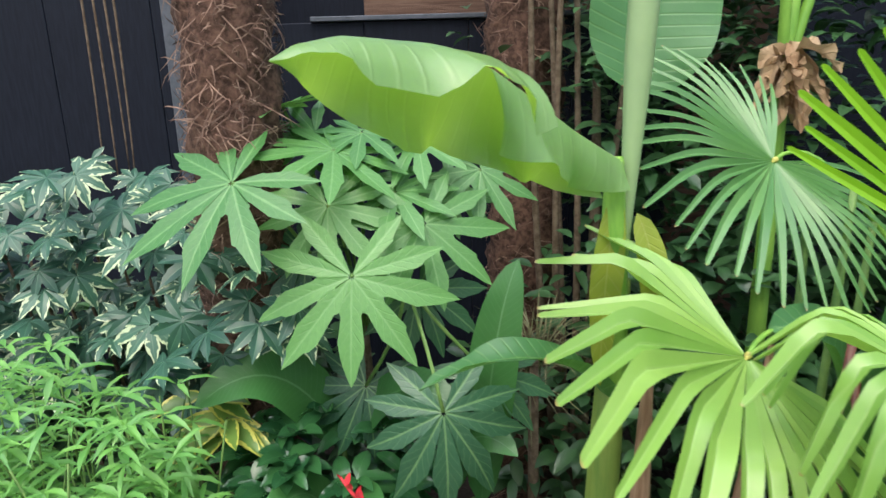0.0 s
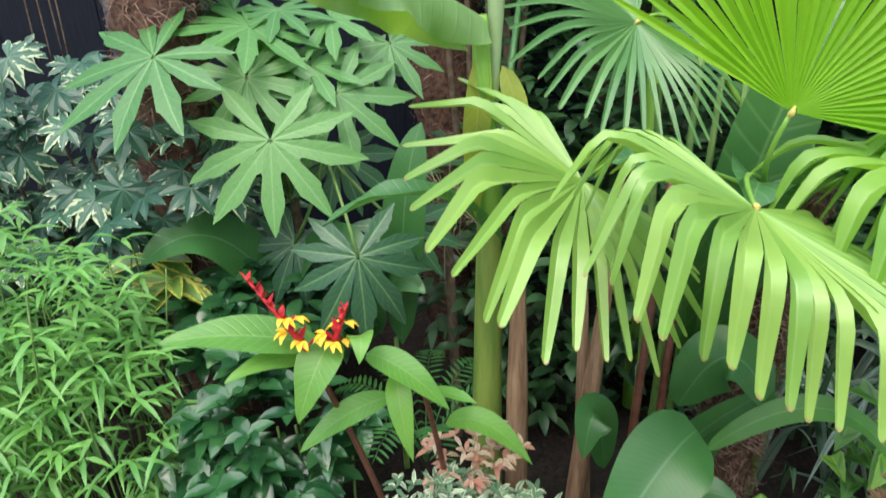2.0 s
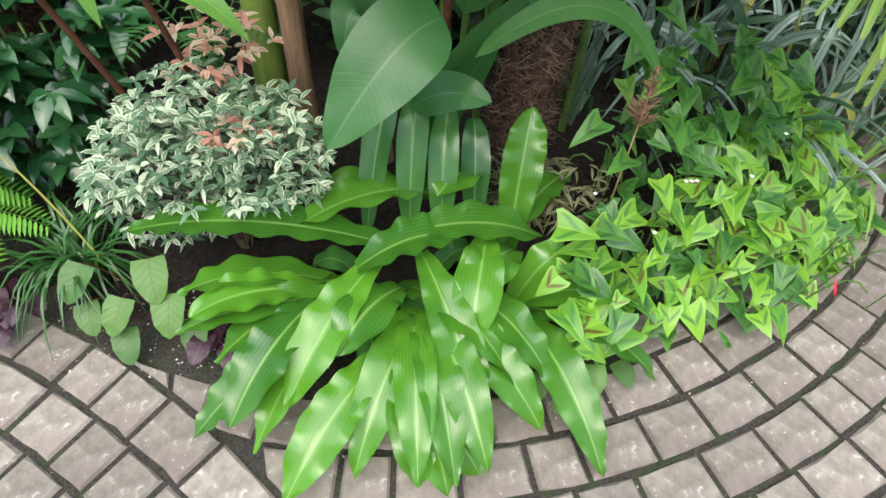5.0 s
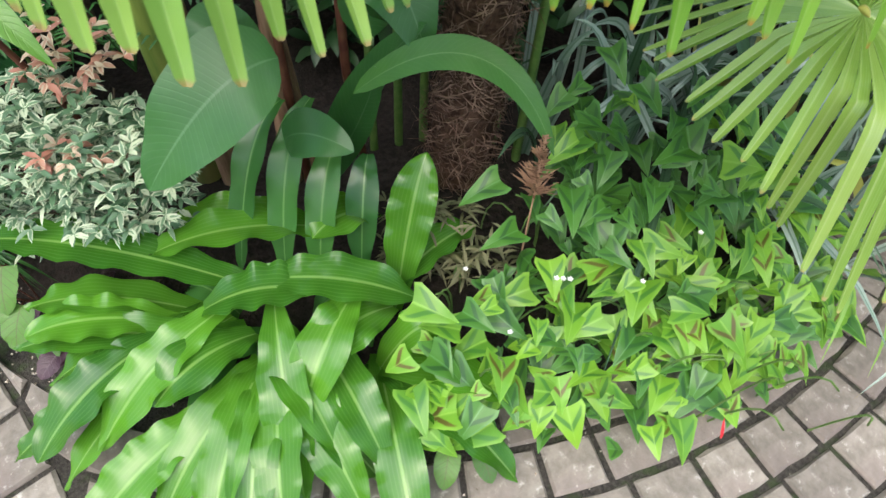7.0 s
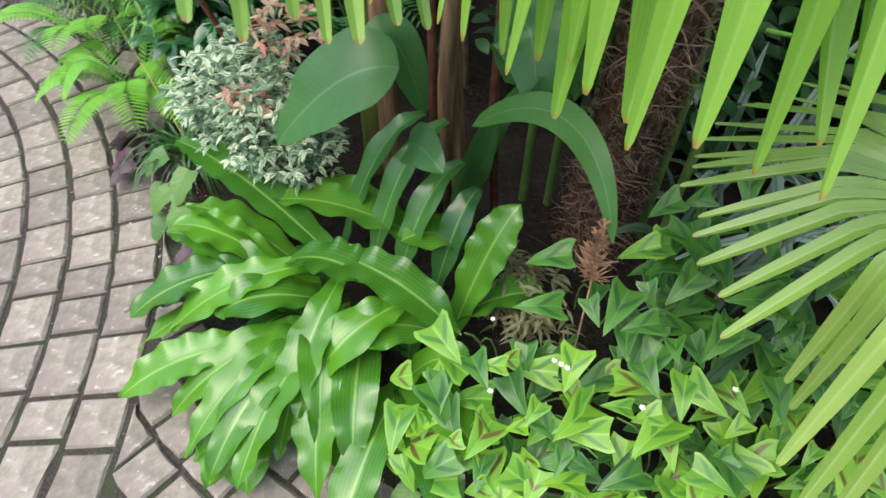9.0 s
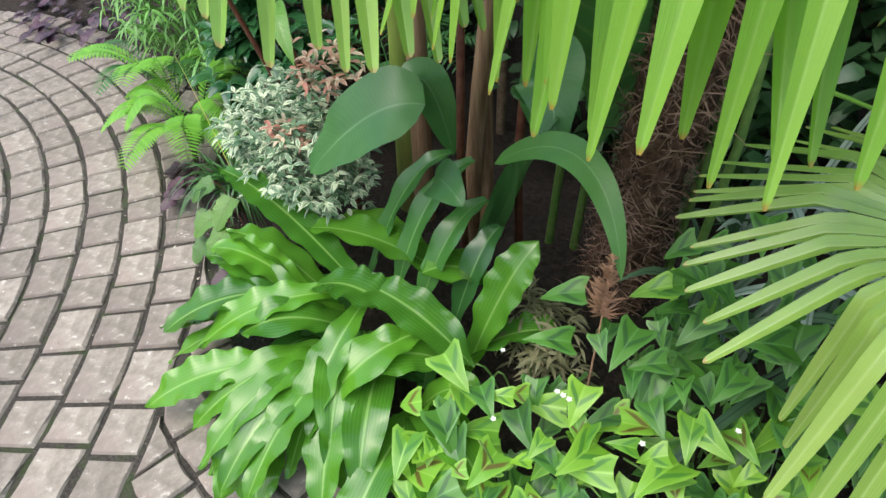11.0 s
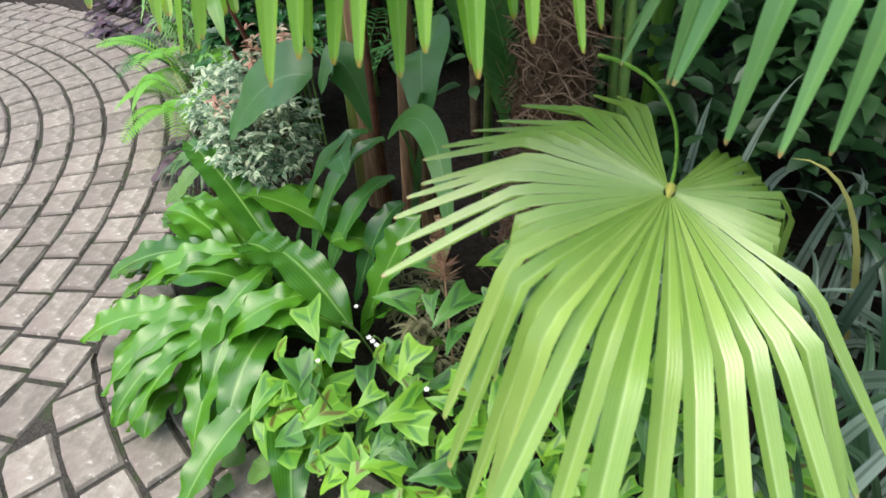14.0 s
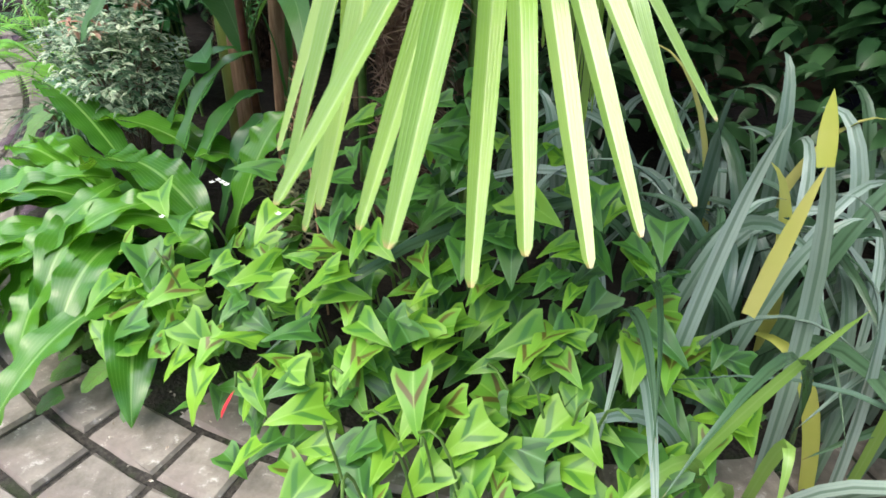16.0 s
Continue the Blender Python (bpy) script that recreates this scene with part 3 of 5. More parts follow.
# boundary: black boards on grey posts, brown board behind
fence = thing("fence", (-0.5, 3.05, 0), "black painted board fence with a grey post", "fence", kind="structure")
for k in range(11):
    x = -3.3 + k * 0.44
    slab("board", x, x + 0.4385, 0, 0.03, 0, 2.6 if x < -0.3 else 1.99, "fence", "", parent=fence)
slab("rail", 0.0, 1.6, -0.022, 0.045, 1.992, 2.012, "alu", "", parent=fence)
slab("post", -0.37, -0.28, -0.62, -0.55, 0, 2.6, "alu", "", parent=fence)
back_wall = slab("wall_north", -6, 6, 3.6, 3.7, 0, 2.6, "fence", "dark timber boundary behind the planting", cat="wall")
slab("reed_screen", -0.3, 1.6, 3.3, 3.33, 0, 2.5, "brownboard", "brown timber screen showing over the fence", cat="screen")
slab("wall_south", -6, 6, -6.1, -6.0, 0, 2.0, "brownboard", "plain timber boundary closing the garden", cat="wall")


# ---- palms ----
def fan(palm, hub, axis, face, R, n=36, spread=290, limp=0.7, mat="palm", root=None, split=0.5, seed=1, cup=0.06, name="fan_leaf", back=0.72, side=1.0, thin=1.0, stiff=1.0, bend=0.34, waist=0.0, point=0.6, loose=1.0, taper=0.25, slim=1.0, front=1.0):
    """A fan leaf: stalk with its hub, and folded ribs joined near the hub and parted towards blunt hanging tips."""
    r = random.Random(seed)
    hub, x = V(hub), V(axis).normalized()
    y = V(face).cross(x).normalized()
    z = x.cross(y).normalized()
    bd = Build()
    root = V(root) if root else hub - x * 0.3
    ctrl = hub - x * (root - hub).length * 0.45 + UP * 0.03
    bd.tube(bez(root, ctrl, hub, 12), [(0.009 - 0.0004 * k) * slim for k in range(13)], 8)
    stalk = put(name, bd.mesh("fan_stalk", "petiole", palm.location), palm)
    bd = Build()
    bd.tube(bez(hub - x * 0.01, hub + z * 0.006, hub + x * 0.012, 4), [0.004, 0.0065, 0.006, 0.004, 0.0015], 8)
    put("hub", bd.mesh("hub", "hub", palm.location), stalk, "yellow hub")
    step = radians(spread) / n
    for k in range(n):
        th = -radians(spread) / 2 + (k + 0.5) * step
        far = abs(th) / (radians(spread) / 2)
        L = R * (1 - (1 - back) * far ** 2) * (1 + loose * r.uniform(-0.07, 0.05))
        out = min(1.0, max(0.0, (abs(th) - 0.45) / 0.7))
        L *= 1 - waist * out * out * (3 - 2 * out)
        d = x * math.cos(th) + y * math.sin(th)
        sd = -x * math.sin(th) + y * math.cos(th)
        sp = split * (1 + loose * r.uniform(-0.15, 0.2))
        lp = limp * (1 + loose * r.uniform(-0.2, 0.15)) * (1 - 0.35 * far)
        if side != 1.0:
            if th > 1.1:
                lp, sp = 0.96, sp * side
            elif th < -0.2:
                lp = 0.9
        if th < -1.0:
            lp *= stiff
        if abs(th) < 0.7:
            lp *= front
        kink = loose * r.uniform(-0.06, 0.06)
        b = Build()
        rows, uvs = [], []
        st = (0.02, 0.12, 0.24, 0.36, 0.46, 0.54, 0.61, 0.68, 0.76, 0.84, 0.92, 0.985, 1.0)
        base, last = hub.copy(), 0.0
        for s in st:
            g = min(1.0, max(0.0, (s - sp * 0.92) / bend))
            g = min(0.97, lp * g * g * (3 - 2 * g))
            way = (d + z * (cup * (1 - g)) + sd * kink * s) * (1 - g) - UP * g
            way.normalize()
            base = base + way * (s - last) * L
            last = s
            full = 2 * s * L * math.tan(step / 2)
            wmax = 2 * sp * L * math.tan(step / 2)
            q = (s - sp) / (1 - sp)
            w = full if s < sp else wmax * (1.04 - point * max(0.0, (q - taper) / (1 - taper)) ** (1.6 if point < 0.7 else 1.2)) * (0.45 if s > 0.99 else 1)
            if s > sp:
                w *= 1 - (1 - thin) * min(1.0, q * 3)
            nn = way.cross(sd).normalized()
            if nn.dot(z) < 0:
                nn = -nn
            dep = (0.46 if s < sp else 0.3) * w
            rows.append([base - sd * w * 0.49, base - nn * dep, base + sd * w * 0.49])
            uvs.append([(s, 0.0), (s, 0.5), (s, 1.0)])
        b.grid([q[:2] for q in rows], [q[:2] for q in uvs])
        b.grid([q[1:] for q in rows], [q[1:] for q in uvs])
        put("segment", b.mesh("segment", mat, palm.location), stalk)
    return stalk


def trunk(th, base, top, r0, r1, hair=500, seed=3, mat="fibre"):
    """A palm trunk wrapped in old leaf bases, with loose fibre on it."""
    r = random.Random(seed)
    base, top = V(base), V(top)
    bd = Build()
    n, sides = 44, 22
    rows, uvs = [], []
    for i in range(n + 1):
        p = base.lerp(top, i / n)
        rr = r0 + (r1 - r0) * i / n
        row = []
        for k in range(sides + 1):
            a = (k % sides) * 6.2832 / sides
            lump = noise.noise(V((math.cos(a) * 2.2, math.sin(a) * 2.2, p.z * 9))) * 0.16 + 0.08 * math.sin(p.z * 55 + 3 * math.sin(a * 2 + p.z * 4))
            row.append(p + V((math.cos(a), math.sin(a), 0)) * rr * (1 + lump))
        rows.append(row)
        uvs.append([(i / n, k / sides) for k in range(sides + 1)])
    bd.grid(rows, uvs)
    o = len(bd.v) - (sides + 1)
    bd.f.append(tuple(range(o, o + sides)))
    tr = put("trunk", bd.mesh("trunk", mat, th.location), th)
    hb = Build()
    for _ in range(hair):
        a, h = r.uniform(0, 6.2832), r.random()
        p = base.lerp(top, h)
        rr = (r0 + (r1 - r0) * h) * 1.02
        o = V((math.cos(a), math.sin(a), 0))
        tg = V((-math.sin(a), math.cos(a), 0))
        L = r.uniform(0.04, 0.16)
        q0 = p + o * rr
        q1 = q0 + tg * r.uniform(-0.6, 0.6) * L + UP * r.uniform(-0.8, 0.8) * L * 0.6 + o * r.uniform(0.005, 0.03)
        q2 = q1 + tg * r.uniform(-0.5, 0.5) * L - UP * r.uniform(-0.2, 0.8) * L * 0.6 - o * 0.01
        hb.blade(q0, q1, q2, 0.004, o, sword, 0.1, n=3, m=1)
    put("fibre", hb.mesh("fibre", "fibre_hair", th.location), tr)
    return tr


left_palm = thing("palm_tree", (-0.52, 1.97, 0), "tall palm trunk wrapped in brown fibre beside the fence", "palm tree", "palms before the fence")
trunk(left_palm, (-0.56, 1.97, 0), (-0.5, 1.98, 2.9), 0.115, 0.12, 3600, 3)
mid_palm = thing("palm_tree", (0.33, 2.6, 0), "shaded palm trunk with dark fibre in front of the fence", "palm tree", "palms before the fence")
trunk(mid_palm, (0.33, 2.6, 0), (0.33, 2.6, 2.8), 0.13, 0.14, 1500, 4)

palm = thing("fan_palm", (1.05, 1.5, 0), "fan palm with yellow-green pleated leaves and a brown fibrous trunk", "palm")
trunk(palm, (1.03, 1.5, 0), (1.12, 1.46, 1.15), 0.09, 0.07, 2600, 5)
CROWN = (1.1, 1.45, 1.1)
fan(palm, (0.502, 1.215, 1.273), (-0.27, -0.36, -0.02), (0.42, -0.45, 0.75), 0.43, 24, 235, 0.5, "palm_soft", CROWN, seed=11, thin=0.85, bend=0.22)
fan(palm, (0.733, 0.989, 1.276), (-0.10, -0.35, -0.02), (0.42, -0.25, 0.86), 0.47, 36, 270, 0.9, "palm_soft", CROWN, seed=12, thin=0.92, bend=0.25, split=0.55, loose=0.7)
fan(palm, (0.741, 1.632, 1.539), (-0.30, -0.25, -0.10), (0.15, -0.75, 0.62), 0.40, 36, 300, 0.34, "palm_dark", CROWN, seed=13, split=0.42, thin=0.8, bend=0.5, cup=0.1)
# upright fan, its backlit look carried by the lime colour
fan(palm, (0.87, 1.15, 1.40), (0.42, 0.05, 0.9), (-0.3, -0.95, 0.15), 0.52, 30, 165, 0.05, "palm_backlit", CROWN, split=0.5, seed=14)
fan(palm, (1.20, 1.08, 1.28), (-0.10, -0.35, -0.02), (0.1, -0.2, 0.95), 0.50, 26, 250, 0.9, "palm_mid", CROWN, seed=15, point=0.85)
fan(palm, (1.295, 1.05, 1.325), (-0.05, -0.35, 0.0), (0.05, -0.1, 0.98), 0.56, 37, 250, 0.92, "palm_mid", CROWN, seed=16, thin=1.0, bend=0.25, point=0.85, loose=0.6)
fan(palm, (1.623, 1.087, 0.875), (0.16, -0.33, -0.05), (0.24, -0.28, 0.92), 0.50, 46, 316, 0.58, "palm", (1.29, 1.36, 0.86), split=0.47, seed=17, back=0.8, side=0.8, stiff=0.4, thin=0.87, bend=0.14, waist=0.27, loose=0.7, taper=0.35, slim=0.45, front=0.78)
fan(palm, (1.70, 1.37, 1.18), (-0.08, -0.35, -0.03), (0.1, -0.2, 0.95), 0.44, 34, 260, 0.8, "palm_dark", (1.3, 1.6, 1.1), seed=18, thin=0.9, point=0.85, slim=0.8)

# ---- banana ----
banana = thing("banana_plant", (0.33, 1.43, 0), "banana plant with a pale rolled leaf and a folded one", "banana", "banana plants")
bd = Build()
bd.tube([(0.315, 1.43, -0.02), (0.325, 1.425, 0.5), (0.335, 1.42, 0.95), (0.345, 1.415, 1.35)], [0.052, 0.042, 0.033, 0.024], 14)
put("pseudostem", bd.mesh("pseudostem", "pseudostem", banana.location), banana)
bd = Build()
bd.tube([(0.35, 1.425, 1.3), (0.358, 1.42, 1.5), (0.366, 1.42, 1.75), (0.385, 1.42, 2.2), (0.4, 1.42, 2.6)], [0.008, 0.013, 0.025, 0.032, 0.018], 14)
put("rolled_leaf", bd.mesh("rolled_leaf", "spear", banana.location), banana, "pale green rolled new leaf")
bd = Build()
bd.tube(bez((0.338, 1.40, 1.15), (0.325, 1.39, 1.45), (0.325, 1.40, 1.585), 8), [0.03, 0.029, 0.028, 0.026, 0.024, 0.022, 0.02, 0.018, 0.015], 10)
stalk = put("leaf_stalk", bd.mesh("leaf_stalk", "petiole", banana.location), banana)
RIB = [(0.33, 1.376, 1.58), (0.232, 1.30, 1.637), (0.156, 1.23, 1.689), (0.082, 1.16, 1.737), (0.035, 1.11, 1.754),
       (-0.04, 1.04, 1.765), (-0.10, 0.97, 1.768), (-0.134, 0.93, 1.758), (-0.153, 0.903, 1.743)]


def rib_at(u):
    k = min(int(u * 8), 7)
    return V(RIB[k]).lerp(V(RIB[k + 1]), u * 8 - k)


def half_blade(bd, u0, u1, sign, droop, curl, wide, n=22, m=8):
    """One side of the torn, folded leaf: leaves the midrib level or hanging, its edge rippled."""
    rows, uvs = [], []
    for i in range(n + 1):
        u = u0 + (u1 - u0) * i / n
        p = rib_at(u)
        t = (rib_at(min(1, u + 0.06)) - rib_at(max(0, u - 0.06))).normalized()
        side = t.cross(UP).normalized() * sign
        w = wide * max(0.0, math.sin(math.pi * min(1.0, (u * 0.93 + 0.05)) ** 0.85)) ** 0.55 * min(1.0, (1.02 - u) / 0.4) ** 0.9
        row, q = [], []
        for j in range(m + 1):
            c = j / m
            a = droop + curl * c + 0.25 * c * c * math.sin(u * 21 + sign) + 0.06 * math.sin(u * 60) * c
            row.append(p + (side * math.cos(a) - UP * math.sin(a)) * w * c)
            q.append((u, 0.5 + 0.5 * c * sign))
        rows.append(row)
        uvs.append(q)
    bd.grid(rows, uvs)


bd = Build()
half_blade(bd, 0.0, 0.375, -1, 1.05, 0.3, 0.118)
half_blade(bd, 0.38, 1.0, -1, -0.12, 0.6, 0.135)
half_blade(bd, 0.05, 1.0, 1, 1.1, 0.25, 0.135)
put("leaf_blade", bd.mesh("leaf_blade", "banana", banana.location), stalk, "large folded leaf, light green, its underside glowing yellow-green")
bd = Build()
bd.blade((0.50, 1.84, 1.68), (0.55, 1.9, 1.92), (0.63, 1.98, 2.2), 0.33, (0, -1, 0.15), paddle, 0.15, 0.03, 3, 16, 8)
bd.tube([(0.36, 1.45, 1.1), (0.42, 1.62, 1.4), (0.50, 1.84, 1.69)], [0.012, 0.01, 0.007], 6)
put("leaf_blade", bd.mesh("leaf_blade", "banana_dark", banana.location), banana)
bd = Build()
bd.blade((0.33, 1.39, 1.52), (0.30, 1.36, 1.35), (0.30, 1.35, 1.16), 0.06, (0, -1, 0.1), paddle, 0.1, 0.05, 3, 12, 4)
bd.blade((0.37, 1.40, 1.48), (0.42, 1.37, 1.38), (0.385, 1.36, 1.22), 0.055, (0, -1, 0.1), paddle, 0.1, 0.06, 3, 12, 4)
put("old_leaf", bd.mesh("old_leaf", "banana_old", banana.location), banana, "yellowing old leaf with brown spots")
bd = Build()
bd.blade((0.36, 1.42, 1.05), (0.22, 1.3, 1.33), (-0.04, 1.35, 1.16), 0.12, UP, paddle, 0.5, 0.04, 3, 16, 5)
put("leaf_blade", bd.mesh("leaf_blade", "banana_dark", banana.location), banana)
for x0, y0, x1, z1, w in ((0.40, 1.40, 0.41, 1.25, 0.07), (0.56, 1.42, 0.66, 1.2, 0.06), (0.62, 1.45, 0.58, 1.1, 0.05)):
    bd = Build()
    bd.tube([(x0, y0, -0.02), ((x0 + x1) / 2, y0, z1 / 2), (x1, y0, z1)], [w * 0.5, w * 0.42, w * 0.1], 10)
    put("dry_sheath", bd.mesh("dry_sheath", "sheath", banana.location), banana, "dry brown leaf sheath")
right_banana = thing("banana_plant", (0.95, 1.5, 0), "banana clump with broad deep green leaves behind the fan palm", "banana", "banana plants")
for b, v, t, w in (((0.9, 1.5, 0.6), (0.8, 1.35, 1.35), (0.58, 1.3, 1.28), 0.16), ((0.95, 1.5, 0.6), (0.95, 1.3, 1.40), (0.80, 1.12, 1.22), 0.2),
                   ((1.0, 1.5, 0.7), (1.1, 1.35, 1.4), (1.05, 1.05, 1.22), 0.2), ((0.92, 1.5, 0.5), (0.98, 1.45, 1.4), (1.2, 1.5, 1.6), 0.2)):
    bd = Build()
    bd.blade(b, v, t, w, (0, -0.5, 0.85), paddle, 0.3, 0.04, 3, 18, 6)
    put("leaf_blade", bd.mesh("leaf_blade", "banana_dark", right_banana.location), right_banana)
for k in range(7):
    p = (0.78 + 0.07 * k, 1.55 + 0.03 * (k % 3), 0)
    bd = Build()
    bd.tube([p, (p[0] + 0.02, p[1], 0.6), (p[0] + 0.05 * math.sin(k), p[1], 1.4 + 0.1 * (k % 2))], [0.014, 0.012, 0.008], 6)
    put("stem", bd.mesh("stem", "greenstem", right_banana.location), right_banana)


# ---- palmate shrubs ----
fatsia = thing("fatsia_shrub", (-0.25, 1.95, 0), "large-leaved shrub with fresh green nine-lobed leaves", "shrub")
FAT = [palmate_mesh("palmate_leaf", "fatsia", 9, 284, 0.275, 0.37, 0.16, 0.12, s, 0.045, waist=0.55) for s in range(3)]
FATD = [palmate_mesh("palmate_leaf", "fatsia_shaded", 9, 276, 0.31, 0.36, 0.4, 0.15, s + 5, 0.04, waist=0.55) for s in range(2)]
SPOTS = [  # hub, direction of the middle lobe, face, radius
    ((-0.203, 1.69, 1.288), (0.0, -0.45, -0.9), (0, -0.85, 0.55), 0.275),
    ((-0.272, 1.83, 1.434), (0.0, -0.5, -0.75), (0, -0.7, 0.7), 0.225),
    ((-0.032, 1.83, 1.38), (0.22, -0.45, -0.8), (0.1, -0.75, 0.65), 0.245),
    ((-0.482, 1.76, 1.507), (-0.8, -0.35, -0.45), (-0.1, -0.6, 0.8), 0.30),
    ((-0.262, 1.92, 1.564), (-0.35, -0.6, -0.15), (0, -0.6, 0.8), 0.25),
    ((-0.104, 1.9, 1.452), (0.25, -0.6, -0.3), (0, -0.6, 0.8), 0.19),
    ((-0.043, 2.0, 1.573), (0.5, -0.5, -0.2), (0, -0.6, 0.8), 0.20),
    ((0.125, 1.98, 1.494), (0.35, -0.4, -0.6), (0.1, -0.7, 0.7), 0.19),
    ((-0.195, 2.0, 1.601), (0.0, -0.5, -0.2), (0, -0.6, 0.8), 0.19),
    ((-0.415, 2.05, 1.673), (0.2, -0.5, 0.1), (0, -0.6, 0.8), 0.20),
    ((-0.35, 1.9, 1.29), (-0.5, -0.4, -0.6), (0, -0.7, 0.6), 0.2),
    ((-0.05, 1.85, 1.20), (0.3, -0.4, -0.7), (0, -0.7, 0.6), 0.2),
    ((-0.197, 1.95, 1.477), (-0.1, -0.5, -0.6), (0, -0.7, 0.7), 0.18),
    ((0.04, 2.05, 1.44), (0.5, -0.4, -0.5), (0.1, -0.7, 0.7), 0.18),
    ((-0.33, 2.05, 1.60), (-0.4, -0.4, -0.3), (0, -0.7, 0.7), 0.2),
]
crown = V((-0.22, 1.98, 1.0))
for k, (h, a, f, s) in enumerate(SPOTS):
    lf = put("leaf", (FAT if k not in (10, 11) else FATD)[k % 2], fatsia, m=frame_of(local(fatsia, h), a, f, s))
    bd = Build()
    bd.tube(bez(crown, (crown + V(h)) / 2 + V((0, 0.05, 0.12)), h, 8), 0.005, 6)
    put("leaf_stalk", bd.mesh("leaf_stalk", "greenstem", fatsia.location), fatsia)
bd = Build()
bd.tube([(-0.25, 1.98, -0.02), (-0.2, 2.0, 0.5), (-0.22, 1.98, 1.05)], [0.02, 0.018, 0.014], 8)
bd.tube([(-0.2, 2.0, 0.4), (-0.05, 1.95, 0.7), (-0.1, 1.9, 1.0)], [0.014, 0.012, 0.01], 8)
put("stem", bd.mesh("stem", "twig", fatsia.location), fatsia)
# lower leaves: the shade beneath the crown is in their colour
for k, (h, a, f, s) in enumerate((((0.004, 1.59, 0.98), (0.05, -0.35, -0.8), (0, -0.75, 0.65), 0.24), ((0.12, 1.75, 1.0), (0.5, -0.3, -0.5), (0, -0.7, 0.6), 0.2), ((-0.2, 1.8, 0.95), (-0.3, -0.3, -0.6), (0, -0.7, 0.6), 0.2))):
    put("leaf", FATD[k % 2], fatsia, "lower lobed leaf with shade put into its dark green", frame_of(local(fatsia, h), a, f, s))
    bd = Build()
    bd.tube(bez((-0.1, 1.85, 1.25), (-0.05, 1.7, 1.2), h, 6), 0.005, 6)
    put("leaf_stalk", bd.mesh("leaf_stalk", "greenstem", fatsia.location), fatsia)

varieg = thing("variegated_shrub", (-0.95, 2.1, 0), "shrub with dark lobed leaves edged in cream", "shrub")
VAR = [palmate_mesh("cream_leaf", "varieg", 7, 240, 0.36, 0.5, 0.35, 0.25, s + 20, 0.05) for s in range(3)]
r = random.Random(21)
for k in range(204):
    x, z = r.uniform(-1.55, -0.5), r.uniform(0.75, 1.52)
    y = 2.1 + r.uniform(-0.15, 0.25) + 0.3 * max(0, x + 0.75)
    if k >= 190:
        x, y, z = r.uniform(-0.72, -0.33), r.uniform(1.70, 1.84), r.uniform(1.03, 1.32)
    if z > 1.35 + 0.25 * math.sin(x * 5) * 0.6 + 0.15:
        z -= 0.25
    put("leaf", VAR[k % 3], varieg, m=frame_of(local(varieg, (x, y, z)), (r.uniform(-0.9, 0.9), r.uniform(-0.9, 0), r.uniform(-0.7, 0.1)), (r.uniform(-0.4, 0.4), -0.6, 0.75), r.uniform(0.075, 0.125)))
bd = Build()
for k in range(12):
    x = -1.4 + 0.07 * k
    bd.tube(bez((-0.95 + 0.03 * k, 2.25, -0.02), (x, 2.3, 0.6), (x, 2.15, 1.25), 8), [0.012 - 0.001 * i for i in range(9)], 6)
put("stem", bd.mesh("stem", "twig", varieg.location), varieg)


# ---- leaf masses ----
def mass(th, name, mat, spots, count, L, W, shape=lance, up=0.4, out=None, seed=1, n=3, m=2, fold=0.25, clump=1, keep=None, fall=0.1, rugged=0.35):
    """Many small leaves in lumps; spots: centre and half-sizes."""
    r = random.Random(seed)
    bd = Build()
    tot = sum(s[1][0] * s[1][1] * s[1][2] for s in spots)
    for c, h in spots:
        k = int(count * h[0] * h[1] * h[2] / tot / clump)
        for _ in range(k):
            d = rand_dir(r)
            q = r.uniform(0.4, 1.0) ** 0.6 * (1.0 + rugged * noise.noise(V((c[0] * 3 + d.x * 2.2, c[1] * 3 + d.y * 2.2, c[2] * 3 + d.z * 2.2))))
            p = V((c[0] + d.x * h[0] * q, c[1] + d.y * h[1] * q, c[2] + d.z * h[2] * q))
            if p.z < 0.01 or (keep and not keep(p)):
                continue
            a0 = r.uniform(0, 6.28)
            for g in range(clump):
                a = a0 + g * 6.283 / max(clump, 2) * (0.55 if clump < 4 else 1)
                o = (V((math.cos(a), math.sin(a), r.uniform(-0.5, 0.3))) + d * 0.5 + V((0, 0, up * r.uniform(-0.4, 1)))).normalized()
                l = L * r.uniform(0.65, 1.25)
                t = p + o * l - UP * fall * l
                bd.blade(p, p + o * l * 0.5 + UP * 0.15 * l, t, W * r.uniform(0.75, 1.2), (r.uniform(-0.3, 0.3), -0.3, 1), shape, fold, n=n, m=m)
    ob = put(name, bd.mesh(name, mat, th.location), th)
    ob["kind"] = "stuff"
    return ob


bamboo = thing("dwarf_bamboo", (-0.85, 1.5, 0), "clump of feathery bright green dwarf bamboo", "bamboo")
mass(bamboo, "foliage", "bamboo", [((-0.95, 1.55, 0.85), (0.38, 0.28, 0.36)), ((-0.72, 1.45, 0.62), (0.26, 0.22, 0.38)), ((-1.2, 1.5, 0.6), (0.35, 0.3, 0.55))], 3200, 0.092, 0.0135, lance, -0.15, seed=31, clump=4, fall=0.25)
r = random.Random(33)
for k in range(60):
    x, y = r.uniform(-1.3, -0.6), r.uniform(1.35, 1.75)
    bd = Build()
    bd.tube(bez((x, y, -0.02), (x, y, 0.5), (x + r.uniform(-0.15, 0.15), y + r.uniform(-0.15, 0.1), r.uniform(0.6, 1.1)), 5), 0.0025, 5)
    put("cane", bd.mesh("cane", "greenstem", bamboo.location), bamboo)

